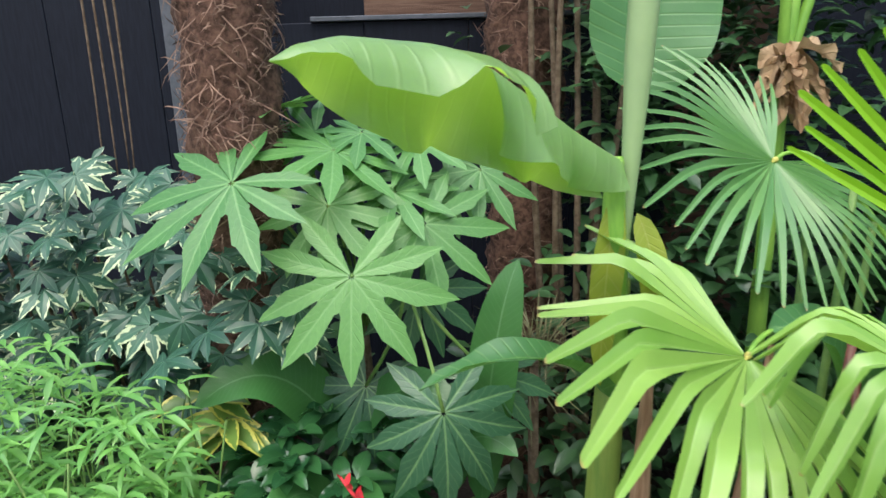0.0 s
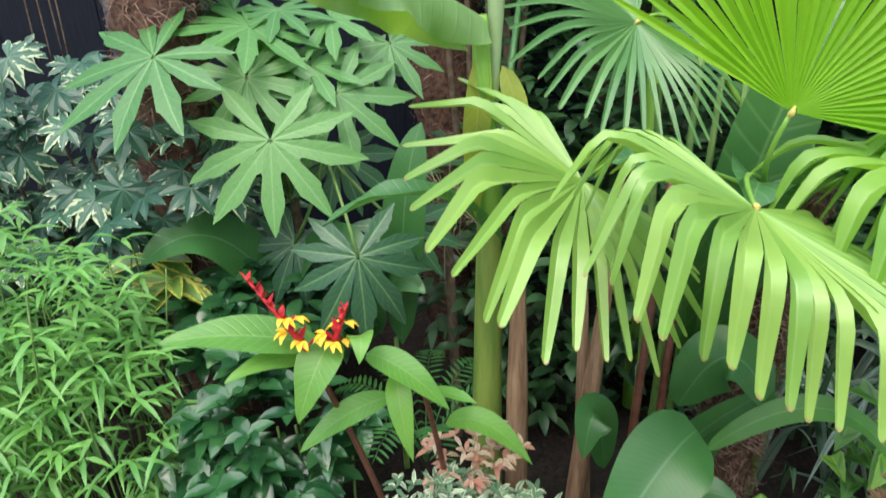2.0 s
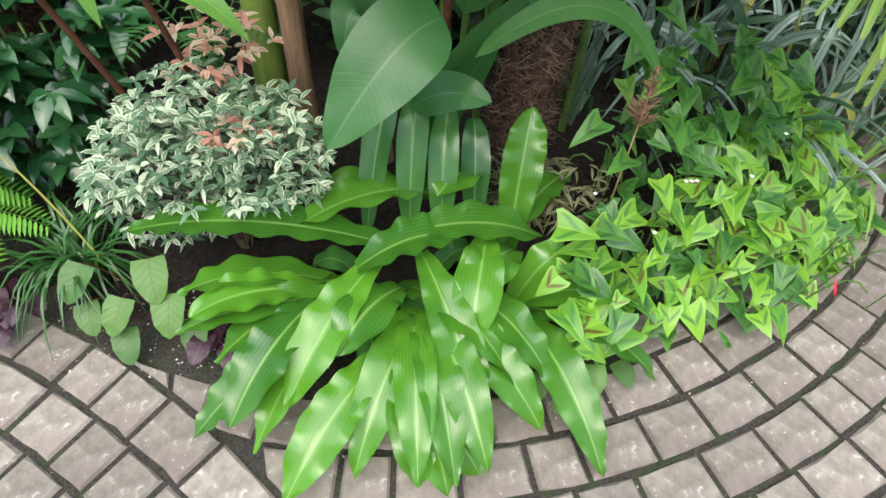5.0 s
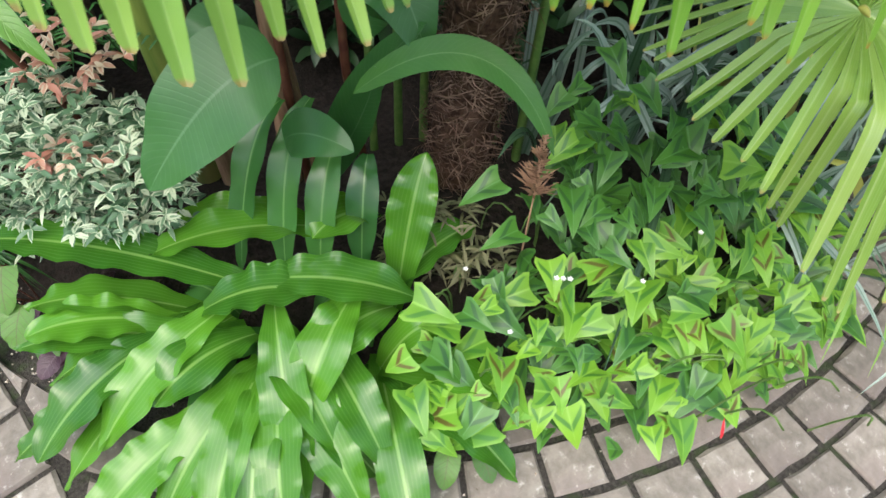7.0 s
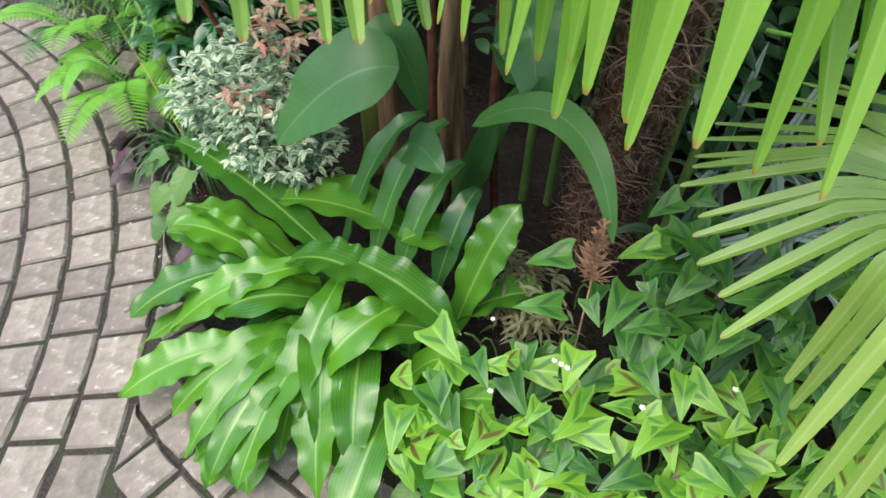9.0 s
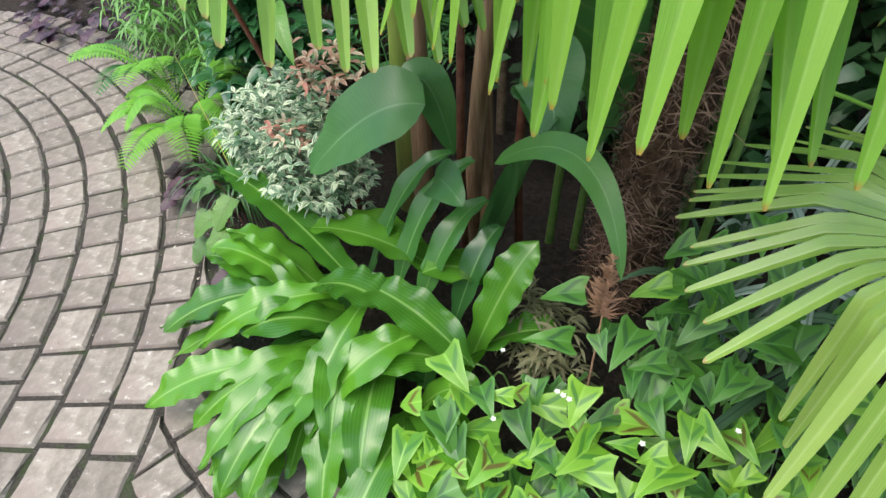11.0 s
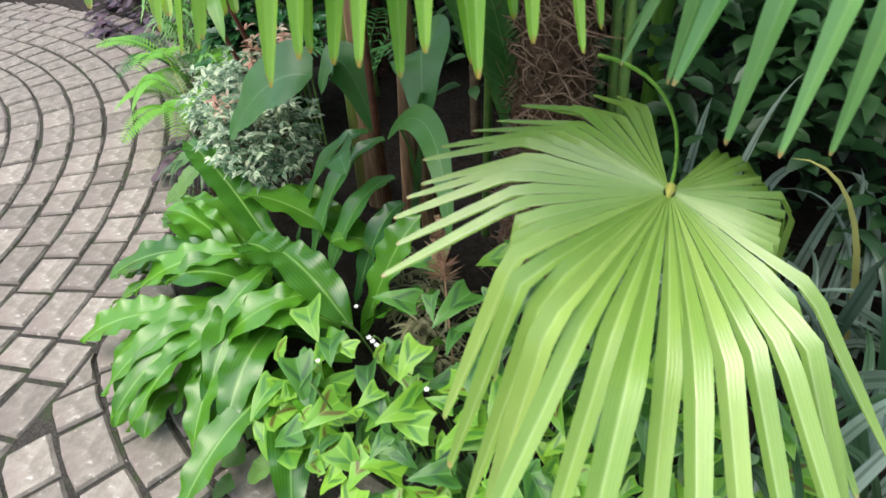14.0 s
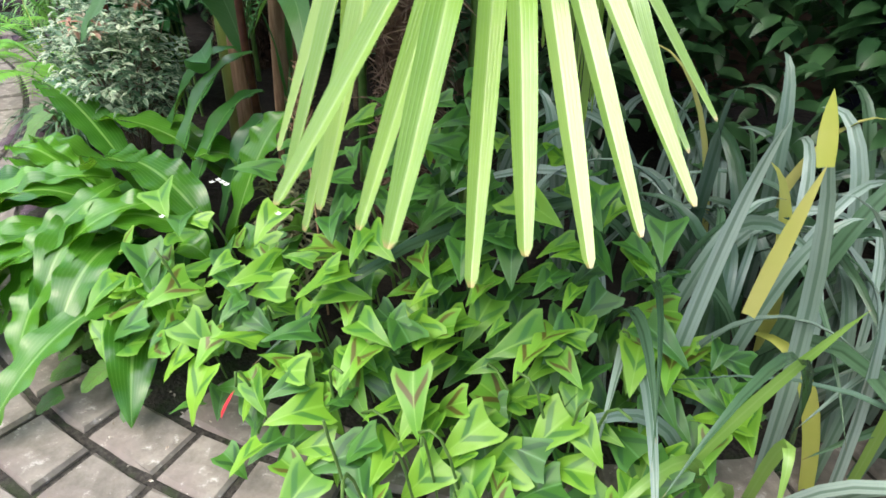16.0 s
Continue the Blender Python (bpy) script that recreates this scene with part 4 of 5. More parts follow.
glossy = thing("evergreen_shrub", (-0.25, 1.45, 0), "low evergreen shrub with glossy dark green leaves", "shrub")
mass(glossy, "foliage", "glossy", [((-0.27, 1.42, 0.55), (0.24, 0.16, 0.2)), ((-0.35, 1.35, 0.35), (0.2, 0.14, 0.2)), ((-0.3, 1.75, 0.7), (0.3, 0.15, 0.2))], 1100, 0.085, 0.042, lance, 0.0, seed=35, n=4, m=2, clump=5)
bd = Build()
for k in range(9):
    bd.tube([(-0.4 + 0.04 * k, 1.48, -0.02), (-0.45 + 0.05 * k, 1.45, 0.55)], [0.006, 0.004], 5)
put("stem", bd.mesh("stem", "greenstem", glossy.location), glossy)

nandina = thing("variegated_shrublet", (0.25, 1.12, 0), "rounded shrublet of small cream-variegated leaves with pink shoots", "shrub")
mass(nandina, "foliage", "nandina", [((0.20, 1.12, 0.40), (0.24, 0.17, 0.21)), ((0.34, 1.08, 0.42), (0.17, 0.14, 0.19)), ((0.10, 1.08, 0.38), (0.16, 0.13, 0.2)), ((0.22, 1.1, 0.52), (0.13, 0.1, 0.12))], 2900, 0.036, 0.0125, lance, 0.2, seed=37, clump=4)
for k, (c, h) in enumerate((((0.30, 1.02, 0.53), (0.07, 0.03, 0.025)), ((0.26, 1.2, 0.62), (0.12, 0.08, 0.08)))):
    mass(nandina, "pink_shoot", "nandina_pink", [(c, h)], (40, 150)[k], 0.034, 0.013, lance, 0.3, seed=38 + k, clump=4)
r = random.Random(39)
for k in range(26):
    bd = Build()
    a = r.uniform(0, 6.28)
    bd.tube(bez((0.22, 1.12, -0.02), (0.22 + 0.05 * math.cos(a), 1.12 + 0.04 * math.sin(a), 0.3), (0.22 + 0.19 * math.cos(a), 1.12 + 0.13 * math.sin(a), r.uniform(0.35, 0.55)), 5), 0.002, 5)
    put("stem", bd.mesh("stem", "twig", nandina.location), nandina)


# ---- ferns ----
def frond(bd, base, via, tip, width, up=UP, pairs=32):
    base, via, tip = V(base), V(via), V(tip)
    for i in range(pairs):
        u = 0.12 + 0.88 * i / pairs
        p = base * (1 - u) ** 2 + via * 2 * u * (1 - u) + tip * u * u
        t = ((via - base) * (1 - u) + (tip - via) * u).normalized()
        s = t.cross(V(up)).normalized()
        l = width * 0.5 * math.sin(math.pi * (0.08 + 0.9 * (1 - u) ** 0.75)) + 0.004
        for sg in (-1, 1):
            e = p + s * sg * l + t * l * 0.35 - UP * l * 0.12
            bd.blade(p, (p + e) / 2 + UP * l * 0.12, e, l * 0.16 + 0.002, up, lance, 0.1, 0.08, 4, n=5, m=2)
    bd.tube(bez(base, via, tip, 8), [0.0025 - 0.0002 * k for k in range(9)], 4)


fern = thing("fern", (-0.58, 1.15, 0), "bright green fern arching over the paving", "fern", "ferns")
for k, (a, l, h) in enumerate(((-2.2, 0.3, 0.34), (-1.3, 0.32, 0.3), (-0.6, 0.28, 0.36), (-2.9, 0.3, 0.36), (0.1, 0.26, 0.42), (0.8, 0.25, 0.46), (1.6, 0.25, 0.46), (-1.8, 0.22, 0.44), (-0.1, 0.3, 0.3))):
    bd = Build()
    b = V((-0.58, 1.17, 0.05))
    d = V((math.cos(a), math.sin(a), 0))
    frond(bd, b, b + d * l * 0.45 + UP * h * 0.95, b + d * l * 1.1 + UP * h * 0.35, 0.13, UP)
    put("frond", bd.mesh("frond", "fern", fern.location), fern)
# the rear fern's shade is coloured into its darker pinnae
back_fern = thing("fern", (0.15, 1.5, 0), "shaded fern deep in the planting", "fern", "ferns")
for k in range(9):
    a = 0.7 * k
    bd = Build()
    b = V((0.15, 1.55, 0.3))
    d = V((math.cos(a), math.sin(a), 0))
    frond(bd, b, b + d * 0.12 + UP * 0.35, b + d * 0.28 + UP * 0.22, 0.1, UP, 16)
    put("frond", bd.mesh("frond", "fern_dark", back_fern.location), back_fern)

side_fern = thing("fern", (-0.95, 1.28, 0), "green fern at the foot of the bamboo by the paving", "fern", "ferns")
for k in range(8):
    a = -2.6 + 0.42 * k
    bd = Build()
    b = V((-0.95, 1.28, 0.05))
    d = V((math.cos(a), math.sin(a), 0))
    frond(bd, b, b + d * 0.13 + UP * 0.36, b + d * 0.33 + UP * (0.2 + 0.05 * (k % 3)), 0.12, UP, 26)
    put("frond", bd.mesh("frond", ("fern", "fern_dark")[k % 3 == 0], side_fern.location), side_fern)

# ---- lily turf, purple and heart-leaved edging ----
turf = thing("lily_turf", (-0.2, 1.08, 0), "tuft of narrow dark green lily turf by the paving", "grass")
r = random.Random(41)
for k in range(95):
    bd = Build()
    a, l = r.uniform(0, 6.28), r.uniform(0.13, 0.28)
    b = V((-0.2 + r.uniform(-0.05, 0.05), 1.08 + r.uniform(-0.04, 0.04), 0.0))
    d = V((math.cos(a), math.sin(a), 0))
    bd.blade(b, b + d * l * 0.35 + UP * l * 1.2, b + d * l + UP * l * r.uniform(-0.1, 0.6), 0.0105, UP, sword, 0.3, n=6, m=2)
    put("blade", bd.mesh("blade", "grass", turf.location), turf)

bd = Build()
bd.blade((-0.12, 1.06, 0.02), (-0.14, 1.03, 0.42), (-0.22, 1.02, 0.63), 0.008, (0, -1, 0.2), sword, 0.3, n=8, m=2)
put("dry_blade", bd.mesh("dry_blade", "spear_yellow", turf.location), turf, "yellowed blade")


def heart_mesh(name, mat, seed, size=1.0, w=0.95):
    bd = Build()
    bd.blade((0, 0, 0), (0.5, 0, 0.12), (1, 0, -0.1), w, UP, heart_shape, 0.12, 0.03, 3, 12, 8, phase=seed)
    return bd.mesh(name, mat)


HEART = [heart_mesh("heart_leaf", "heart", s) for s in range(3)]
hearts = thing("barrenwort", (0.0, 0.92, 0), "low plant with heart-shaped mid green leaves beside the paving", "plant")
r = random.Random(43)
for (x, y, z), s in zip(((-0.12, 0.97, 0.2), (0.05, 0.94, 0.24), (-0.03, 0.90, 0.15), (0.09, 0.88, 0.18), (-0.04, 0.86, 0.08), (-0.14, 0.93, 0.1), (0.13, 0.86, 0.1)), (0.1, 0.11, 0.095, 0.105, 0.09, 0.085, 0.09)):
    m = frame_of(local(hearts, (x, y, z)), (r.uniform(-0.4, 0.4), -0.8, -0.5), (0, -0.4, 0.9), s)
    put("leaf", HEART[int(x * 100) % 3], hearts, m=m)
    bd = Build()
    bd.tube(bez((0.0, 0.98, 0), (x, y + 0.03, z), (x, y, z), 5), 0.0018, 5)
    put("leaf_stalk", bd.mesh("leaf_stalk", "redstem", hearts.location), hearts)
violets = thing("small_begonia", (0.98, 0.62, 0), "low rosette of round dark-veined leaves at the paving edge", "plant")
for x, y, z, s in ((0.93, 0.66, 0.07, 0.07), (1.0, 0.62, 0.06, 0.07), (1.07, 0.66, 0.08, 0.075), (1.03, 0.57, 0.04, 0.06), (1.14, 0.68, 0.05, 0.07), (0.97, 0.7, 0.1, 0.07)):
    put("leaf", HEART[int(x * 100) % 3], violets, m=frame_of(local(violets, (x, y, z)), (r.uniform(-0.5, 0.5), -0.8, -0.3), (0, -0.3, 0.95), s))
PURP = [heart_mesh("purple_leaf", "purple", s, 1, 1.0) for s in range(2)]
for at, n, spread, group in (((-0.33, 1.0, 0), 40, 0.16, "edging"), ((0.2, 0.9, 0), 16, 0.14, "edging"), ((-2.25, 1.5, 0), 120, 0.55, "edging")):
    th = thing("purple_heuchera", at, "dark purple ruffled leaves at the edge of the paving", "plant", "purple edging plants")
    r = random.Random(int(at[0] * 100) + 500)
    for k in range(n):
        a, q = r.uniform(0, 6.28), spread * r.random() ** 0.5
        p = (q * math.cos(a), q * 0.6 * math.sin(a), r.uniform(0.03, 0.1))
        put("leaf", PURP[k % 2], th, m=frame_of(p, (math.cos(a), math.sin(a), -0.2), (r.uniform(-0.3, 0.3), r.uniform(-0.5, 0.1), 1), r.uniform(0.045, 0.08)))

# ---- strap-leaved clump ----
eucomis = thing("pineapple_lily", (0.62, 0.92, 0), "clump of glossy wavy-edged strap leaves spilling over the paving", "plant")
LEAVES_A = [((0.598, 0.941, 0.27), (0.021, 0.943, 0.33)), ((0.743, 1.108, 0.28), (0.402, 0.948, 0.31)), ((0.702, 1.136, 0.24), (0.412, 1.071, 0.28)), ((0.648, 0.919, 0.33), (0.983, 0.947, 0.22)), ((0.556, 0.873, 0.3), (0.775, 0.911, 0.28)), ((0.411, 0.877, 0.2), (0.154, 0.792, 0.2)), ((0.416, 0.814, 0.22), (0.249, 0.559, 0.12)), ((0.555, 0.866, 0.27), (0.364, 0.591, 0.12)), ((0.691, 0.853, 0.29), (0.789, 0.536, 0.06)), ((0.835, 0.912, 0.29), (0.768, 0.676, 0.16))]
LEAVES_B = [((0.613, 0.836, 0.23), (0.48, 0.665, 0.2)), ((0.568, 0.688, 0.17), (0.357, 0.421, 0.04)), ((0.641, 0.692, 0.19), (0.634, 0.424, 0.04)), ((0.644, 0.652, 0.16), (0.697, 0.407, 0.03)), ((0.683, 0.57, 0.09), (0.77, 0.449, 0.02)), ((0.906, 0.928, 0.24), (0.784, 0.78, 0.22)), ((0.923, 1.017, 0.18), (0.978, 1.179, 0.44)), ((0.914, 1.028, 0.18), (1.097, 1.142, 0.25)), ((0.845, 1.166, 0.28), (0.732, 1.046, 0.28)), ((0.797, 0.684, 0.19), (0.925, 0.608, 0.05))]
FRONT = [(0.633, 0.415, 0.08), (0.711, 0.41, 0.07), (0.782, 0.43, 0.08), (1.04, 0.42, 0.015), (1.22, 0.62, 0.05), (0.853, 0.62, 0.14), (1.185, 0.757, 0.15),
         (0.958, 0.60, 0.1), (0.92, 0.52, 0.05), (0.5, 0.46, 0.04), (1.05, 0.9, 0.2)]
r = random.Random(47)
LEFT = [(0.115, 0.78, 0.16), (0.152, 0.574, 0.05), (0.29, 0.525, 0.06), (0.2, 0.72, 0.12), (0.22, 0.6, 0.08), (0.12, 0.86, 0.2), (0.3, 0.62, 0.14)]
pairs = [(V(b), V(t), 0.04, 0.11) for b, t in LEAVES_A + LEAVES_B]
pairs += [(V((0.55 - 0.02 * k, 0.86 + 0.015 * k, 0.15)), V(t), 0.06, 0.105) for k, t in enumerate(LEFT)]
for t in FRONT:
    b = V((0.66 + r.uniform(-0.06, 0.1), 0.86 + r.uniform(-0.06, 0.04), 0.14))
    if t[0] > 1.0:
        b = V((0.9, 0.84, 0.1))
    pairs.append((b, V(t), 0.13, 0.104))
for b, t, lift, w in pairs:
    d = t - b
    via = (b + t) / 2 + UP * (lift + 0.12 * d.length)
    bd = Build()
    bd.blade(b - d * 0.12 - UP * 0.06, via, t, w * r.uniform(0.9, 1.15), UP, strap, 0.22, 0.072, d.length * r.uniform(11, 17), 36, 8, roll=r.uniform(-0.35, 0.35), phase=r.uniform(0, 6))
    put("leaf", bd.mesh("leaf", "eucomis", eucomis.location), eucomis)
# inner low leaves, coloured dark for the shade inside the clump
for k in range(8):
    a = k * 0.79
    c = V((0.55 + 0.3 * (k % 3) / 2, 0.9 + 0.06 * (k % 2), 0.0))
    d = V((math.cos(a), math.sin(a) - 0.5, 0)) * 0.22
    bd = Build()
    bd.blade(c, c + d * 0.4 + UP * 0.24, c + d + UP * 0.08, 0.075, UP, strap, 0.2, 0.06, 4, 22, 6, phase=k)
    put("leaf", bd.mesh("leaf", "eucomis_shaded", eucomis.location), eucomis)

# ---- paddle-leaved cannas and flowering gingers ----
canna = thing("canna", (0.62, 1.2, 0), "canna with broad matt green paddle leaves on dark stems", "canna")
for b, v, t, w in (((0.74, 1.085, 0.735), (0.65, 1.02, 0.76), (0.495, 0.945, 0.535), 0.18), ((0.68, 1.16, 0.47), (0.75, 1.1, 0.58), (0.85, 1.07, 0.54), 0.1),
                   ((0.62, 1.3, 0.45), (0.57, 1.25, 0.82), (0.53, 1.2, 0.58), 0.11), ((0.83, 1.2, 0.57), (1.10, 1.165, 0.86), (1.225, 1.065, 0.57), 0.064),
                   ((0.66, 1.35, 0.1), (0.80, 1.35, 0.5), (0.98, 1.2, 0.74), 0.09), ((0.66, 1.35, 0.1), (0.85, 1.3, 0.45), (0.88, 1.2, 0.64), 0.08), ((0.82, 1.34, 0.6), (0.9, 1.27, 0.95), (0.98, 1.2, 0.66), 0.16)):
    bd = Build()
    bd.blade(b, v, t, w, (0.05, -0.6, 0.75), paddle, 0.15, 0.025, 3, 22, 8)
    put("leaf", bd.mesh("leaf", "canna_young" if w == 0.064 else "canna", canna.location), canna)
# rear straps, with the shade behind the clump in their colour
for b, v, t in (((0.66, 1.25, 0.5), (0.60, 1.14, 0.52), (0.55, 1.02, 0.16)), ((0.72, 1.26, 0.5), (0.67, 1.12, 0.5), (0.66, 1.0, 0.14)),
                ((0.78, 1.24, 0.42), (0.75, 1.12, 0.44), (0.74, 1.0, 0.13)), ((0.84, 1.22, 0.38), (0.84, 1.14, 0.4), (0.83, 1.04, 0.13))):
    bd = Build()
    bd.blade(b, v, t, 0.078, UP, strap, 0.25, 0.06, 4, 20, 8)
    put("leaf", bd.mesh("leaf", "eucomis_shaded", canna.location), canna)
bd = Build()
bd.tube([(0.66, 1.3, -0.02), (0.67, 1.27, 0.5), (0.70, 1.25, 1.3)], [0.013, 0.011, 0.007], 8)
bd.tube([(0.8, 1.38, -0.02), (0.78, 1.36, 0.5), (0.80, 1.36, 1.2)], [0.013, 0.011, 0.007], 8)
put("stem", bd.mesh("stem", "redstem", canna.location), canna)

ginger = thing("flowering_ginger", (0.1, 1.25, 0), "ginger with red flower spikes, yellow petals and broad green leaves", "ginger")
for b, v, t, w in (((-0.03, 1.09, 1.01), (-0.17, 1.05, 1.09), (-0.31, 1.03, 1.075), 0.085), ((-0.06, 1.1, 0.97), (-0.13, 1.05, 1.03), (-0.20, 1.0, 1.0), 0.045),
                   ((-0.01, 1.09, 1.02), (-0.03, 1.02, 1.04), (-0.08, 1.0, 0.90), 0.085), ((0.05, 1.1, 0.98), (0.12, 1.04, 1.0), (0.205, 1.02, 0.89), 0.065),
                   ((0.11, 1.1, 0.93), (0.1, 1.04, 0.92), (0.128, 1.02, 0.77), 0.052), ((0.17, 1.12, 0.87), (0.22, 1.06, 0.90), (0.26, 1.04, 0.885), 0.03),
                   ((0.2, 1.12, 0.78), (0.28, 1.07, 0.86), (0.372, 1.04, 0.72), 0.06), ((0.09, 1.12, 0.86), (0.0, 1.07, 0.88), (-0.10, 1.05, 0.79), 0.06),
                   ((0.03, 1.1, 1.0), (0.06, 1.03, 1.1), (0.045, 1.0, 1.02), 0.05)):
    bd = Build()
    bd.blade(b, v, t, w, (0.05, -0.4, 0.9), lance, 0.2, 0.02, 2, 16, 6)
    put("leaf", bd.mesh("leaf", "ginger", ginger.location), ginger)
for base, top in (((0.12, 1.28, -0.02), (-0.05, 1.06, 1.0)), ((0.24, 1.28, -0.02), (0.15, 1.1, 0.92))):
    bd = Build()
    bd.tube(bez(base, (V(base) + V(top)) / 2 + V((0.03, 0.03, 0)), top, 8), [0.011 - 0.0007 * k for k in range(9)], 8)
    put("stem", bd.mesh("stem", "redstem", ginger.location), ginger)
for base, top, n in (((-0.055, 1.05, 1.03), (-0.14, 1.03, 1.20), 26), ((-0.008, 1.06, 1.02), (0.03, 1.03, 1.125), 18)):
    bd, by = Build(), Build()
    b, t = V(base), V(top)
    bd.tube([b, t], [0.006, 0.002], 6)
    r = random.Random(n)
    for k in range(n):
        u = k / n
        p = b.lerp(t, u)
        a = k * 2.4
        d = V((math.cos(a), math.sin(a), 0.9)).normalized()
        l = 0.03 * (1 - 0.6 * u)
        bd.blade(p, p + d * l * 0.6, p + d * l + UP * 0.006, 0.017 * (1 - 0.4 * u), UP, lance, 0.4, n=3, m=2)
        if u < 0.45 and k % 2 == 0:
            for g in range(3):
                e = V((math.cos(a + g - 1), math.sin(a + g - 1) - 0.4, 0.1 - 0.3 * g)).normalized()
                by.blade(p + d * l * 0.8, p + d * l + e * 0.012 + UP * 0.006, p + d * l + e * 0.024 - UP * 0.008, 0.013, UP, lance, 0.2, n=4, m=2)
    sp = put("flower_spike", bd.mesh("flower_spike", "redflower", ginger.location), ginger, "crimson flower spike")
    put("petals", by.mesh("petals", "yellowflower", ginger.location), sp, "golden yellow petals")

aucuba = thing("gold_splashed_shrub", (-0.62, 1.95, 0), "low shrub with gold-splashed leaves", "shrub")
r = random.Random(51)
for k in range(26):
    c = V(((-0.575, 1.78, 0.87), (-0.575, 1.78, 0.84), (-0.64, 1.82, 0.93))[k % 3])
    a = r.uniform(0, 6.28)
    d = V((math.cos(a), math.sin(a) * 0.7 - 0.3, r.uniform(-0.9, 0.1)))
    bd = Build()
    bd.blade(c, c + d * 0.07 + UP * 0.02, c + d * 0.14, 0.05, (0, -0.5, 0.8), lance, 0.2, 0.02, 2, 8, 4)
    put("leaf", bd.mesh("leaf", "aucuba", aucuba.location), aucuba)
bd = Build()
bd.tube([(-0.64, 2.06, -0.02), (-0.575, 1.78, 0.88)], [0.01, 0.006], 6)
put("stem", bd.mesh("stem", "twig", aucuba.location), aucuba)
under = thing("broad_leaved_plant", (-0.3, 1.8, 0), "broad smooth deep green leaves under the shrubs", "plant")
for b, v, t, w in (((-0.28, 1.85, 0.75), (-0.4, 1.75, 1.15), (-0.62, 1.7, 0.95), 0.17), ((-0.26, 1.85, 0.75), (-0.1, 1.7, 1.1), (0.05, 1.62, 0.95), 0.13),
                   ((-0.3, 1.75, 0.55), (-0.35, 1.65, 0.85), (-0.42, 1.5, 0.72), 0.12), ((-0.3, 1.75, 0.55), (-0.28, 1.6, 0.85), (-0.3, 1.48, 0.7), 0.12), ((-0.28, 1.75, 0.55), (-0.2, 1.62, 0.82), (-0.15, 1.5, 0.72), 0.11),
                   ((0.1, 1.75, 0.6), (0.12, 1.7, 1.15), (0.2, 1.75, 1.3), 0.13), ((0.0, 1.8, 0.6), (0.05, 1.7, 0.95), (0.18, 1.6, 0.85), 0.12)):
    bd = Build()
    bd.blade(b, v, t, w, (0, -0.6, 0.8), paddle, 0.15, 0.02, 2, 14, 6)
    put("leaf", bd.mesh("leaf", "canna", under.location), under)
bd = Build()
bd.tube([(-0.28, 1.86, -0.02), (-0.28, 1.85, 0.78)], [0.012, 0.008], 6)
bd.tube([(0.08, 1.8, -0.02), (0.08, 1.76, 0.62)], [0.012, 0.008], 6)
put("stem", bd.mesh("stem", "greenstem", under.location), under)


# ---- knotweed with arrow-shaped leaves ----
def arrow_mesh(W, phase, mat):
    """One arrow-shaped leaf of length 1 along +x, with barbs behind the stalk."""
    bd = Build()
    rows, uvs = [], []
    for i in range(10):
        u = i / 9
        w = 0.5 * W * (1 - u) ** 0.92 * min(1.0, 0.8 + 2.2 * u) + 0.003
        row, q = [], []
        for j in range(9):
            c = j / 4 - 1
            x = u - 0.11 * abs(c) ** 1.6 * (1 - u) ** 2
            z = (0.3 * abs(c) - 0.1 * c * c) * w + 0.06 * math.sin(math.pi * u) - 0.1 * u * u + 0.014 * math.sin(u * 14 + phase + c * 2) * abs(c)
            row.append(V((x, c * w, z)))
            q.append((u, j / 8))
        rows.append(row)
        uvs.append(q)
    bd.grid(rows, uvs)
    return bd.mesh("arrow_leaf", mat)


knot = thing("knotweed", (1.4, 0.9, 0), "sprawling knotweed with arrow-shaped lime leaves marked by dark chevrons", "plant")
KN = [[arrow_mesh(0.74 + 0.08 * s, s * 2.0, mat) for s in range(3)] for mat in ("persicaria", "persicaria_shaded", "persicaria_red")]
r = random.Random(53)
made = 0
while made < 500:
    x, y = r.uniform(0.97, 2.04), r.uniform(0.55, 1.4)
    q = (RC.xy - V((x, y))).length
    if q > (1.83 if x > 1.4 else 1.75) or (x < 1.12 and y > 0.86) or (y > 1.12 and x < 1.25):
        continue
    if q < 1.42 and r.random() < 0.25:
        continue
    edge = max(0.0, 1.80 - q)
    h = min(0.5, 0.11 + edge * 0.95) * (1 - 0.3 * max(0, (x - 1.6) / 0.4))
    h *= 1 + 0.25 * noise.noise(V((x * 7, y * 7, 2.0)))
    z = h * (0.25 + 0.8 * r.random() ** 0.7) + 0.02
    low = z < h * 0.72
    front = q > 1.5 and not low
    a = r.gauss(-1.45, 1.1)
    m = frame_of(local(knot, (x, y, z)), (math.cos(a), math.sin(a), r.uniform(-0.9, 0.15)), (r.uniform(-0.5, 0.5), r.uniform(-0.7, 0.1), 0.9), r.uniform(0.05, 0.108) * (0.85 if low else 1))
    # low and most rear leaves take the darker copy, shade painted in
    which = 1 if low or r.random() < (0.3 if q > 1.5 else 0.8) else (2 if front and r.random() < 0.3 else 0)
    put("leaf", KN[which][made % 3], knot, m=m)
    made += 1
for k in range(46):
    bd = Build()
    x, y = r.uniform(1.05, 1.9), r.uniform(0.8, 1.3)
    bd.tube(bez((x, y, 0), (x, y - 0.05, 0.3), (x + r.uniform(-0.1, 0.1), y - r.uniform(0.03, 0.1), r.uniform(0.15, 0.34)), 5), 0.0025, 5)
    put("stem", bd.mesh("stem", "greenstem", knot.location), knot)
bd = Build()
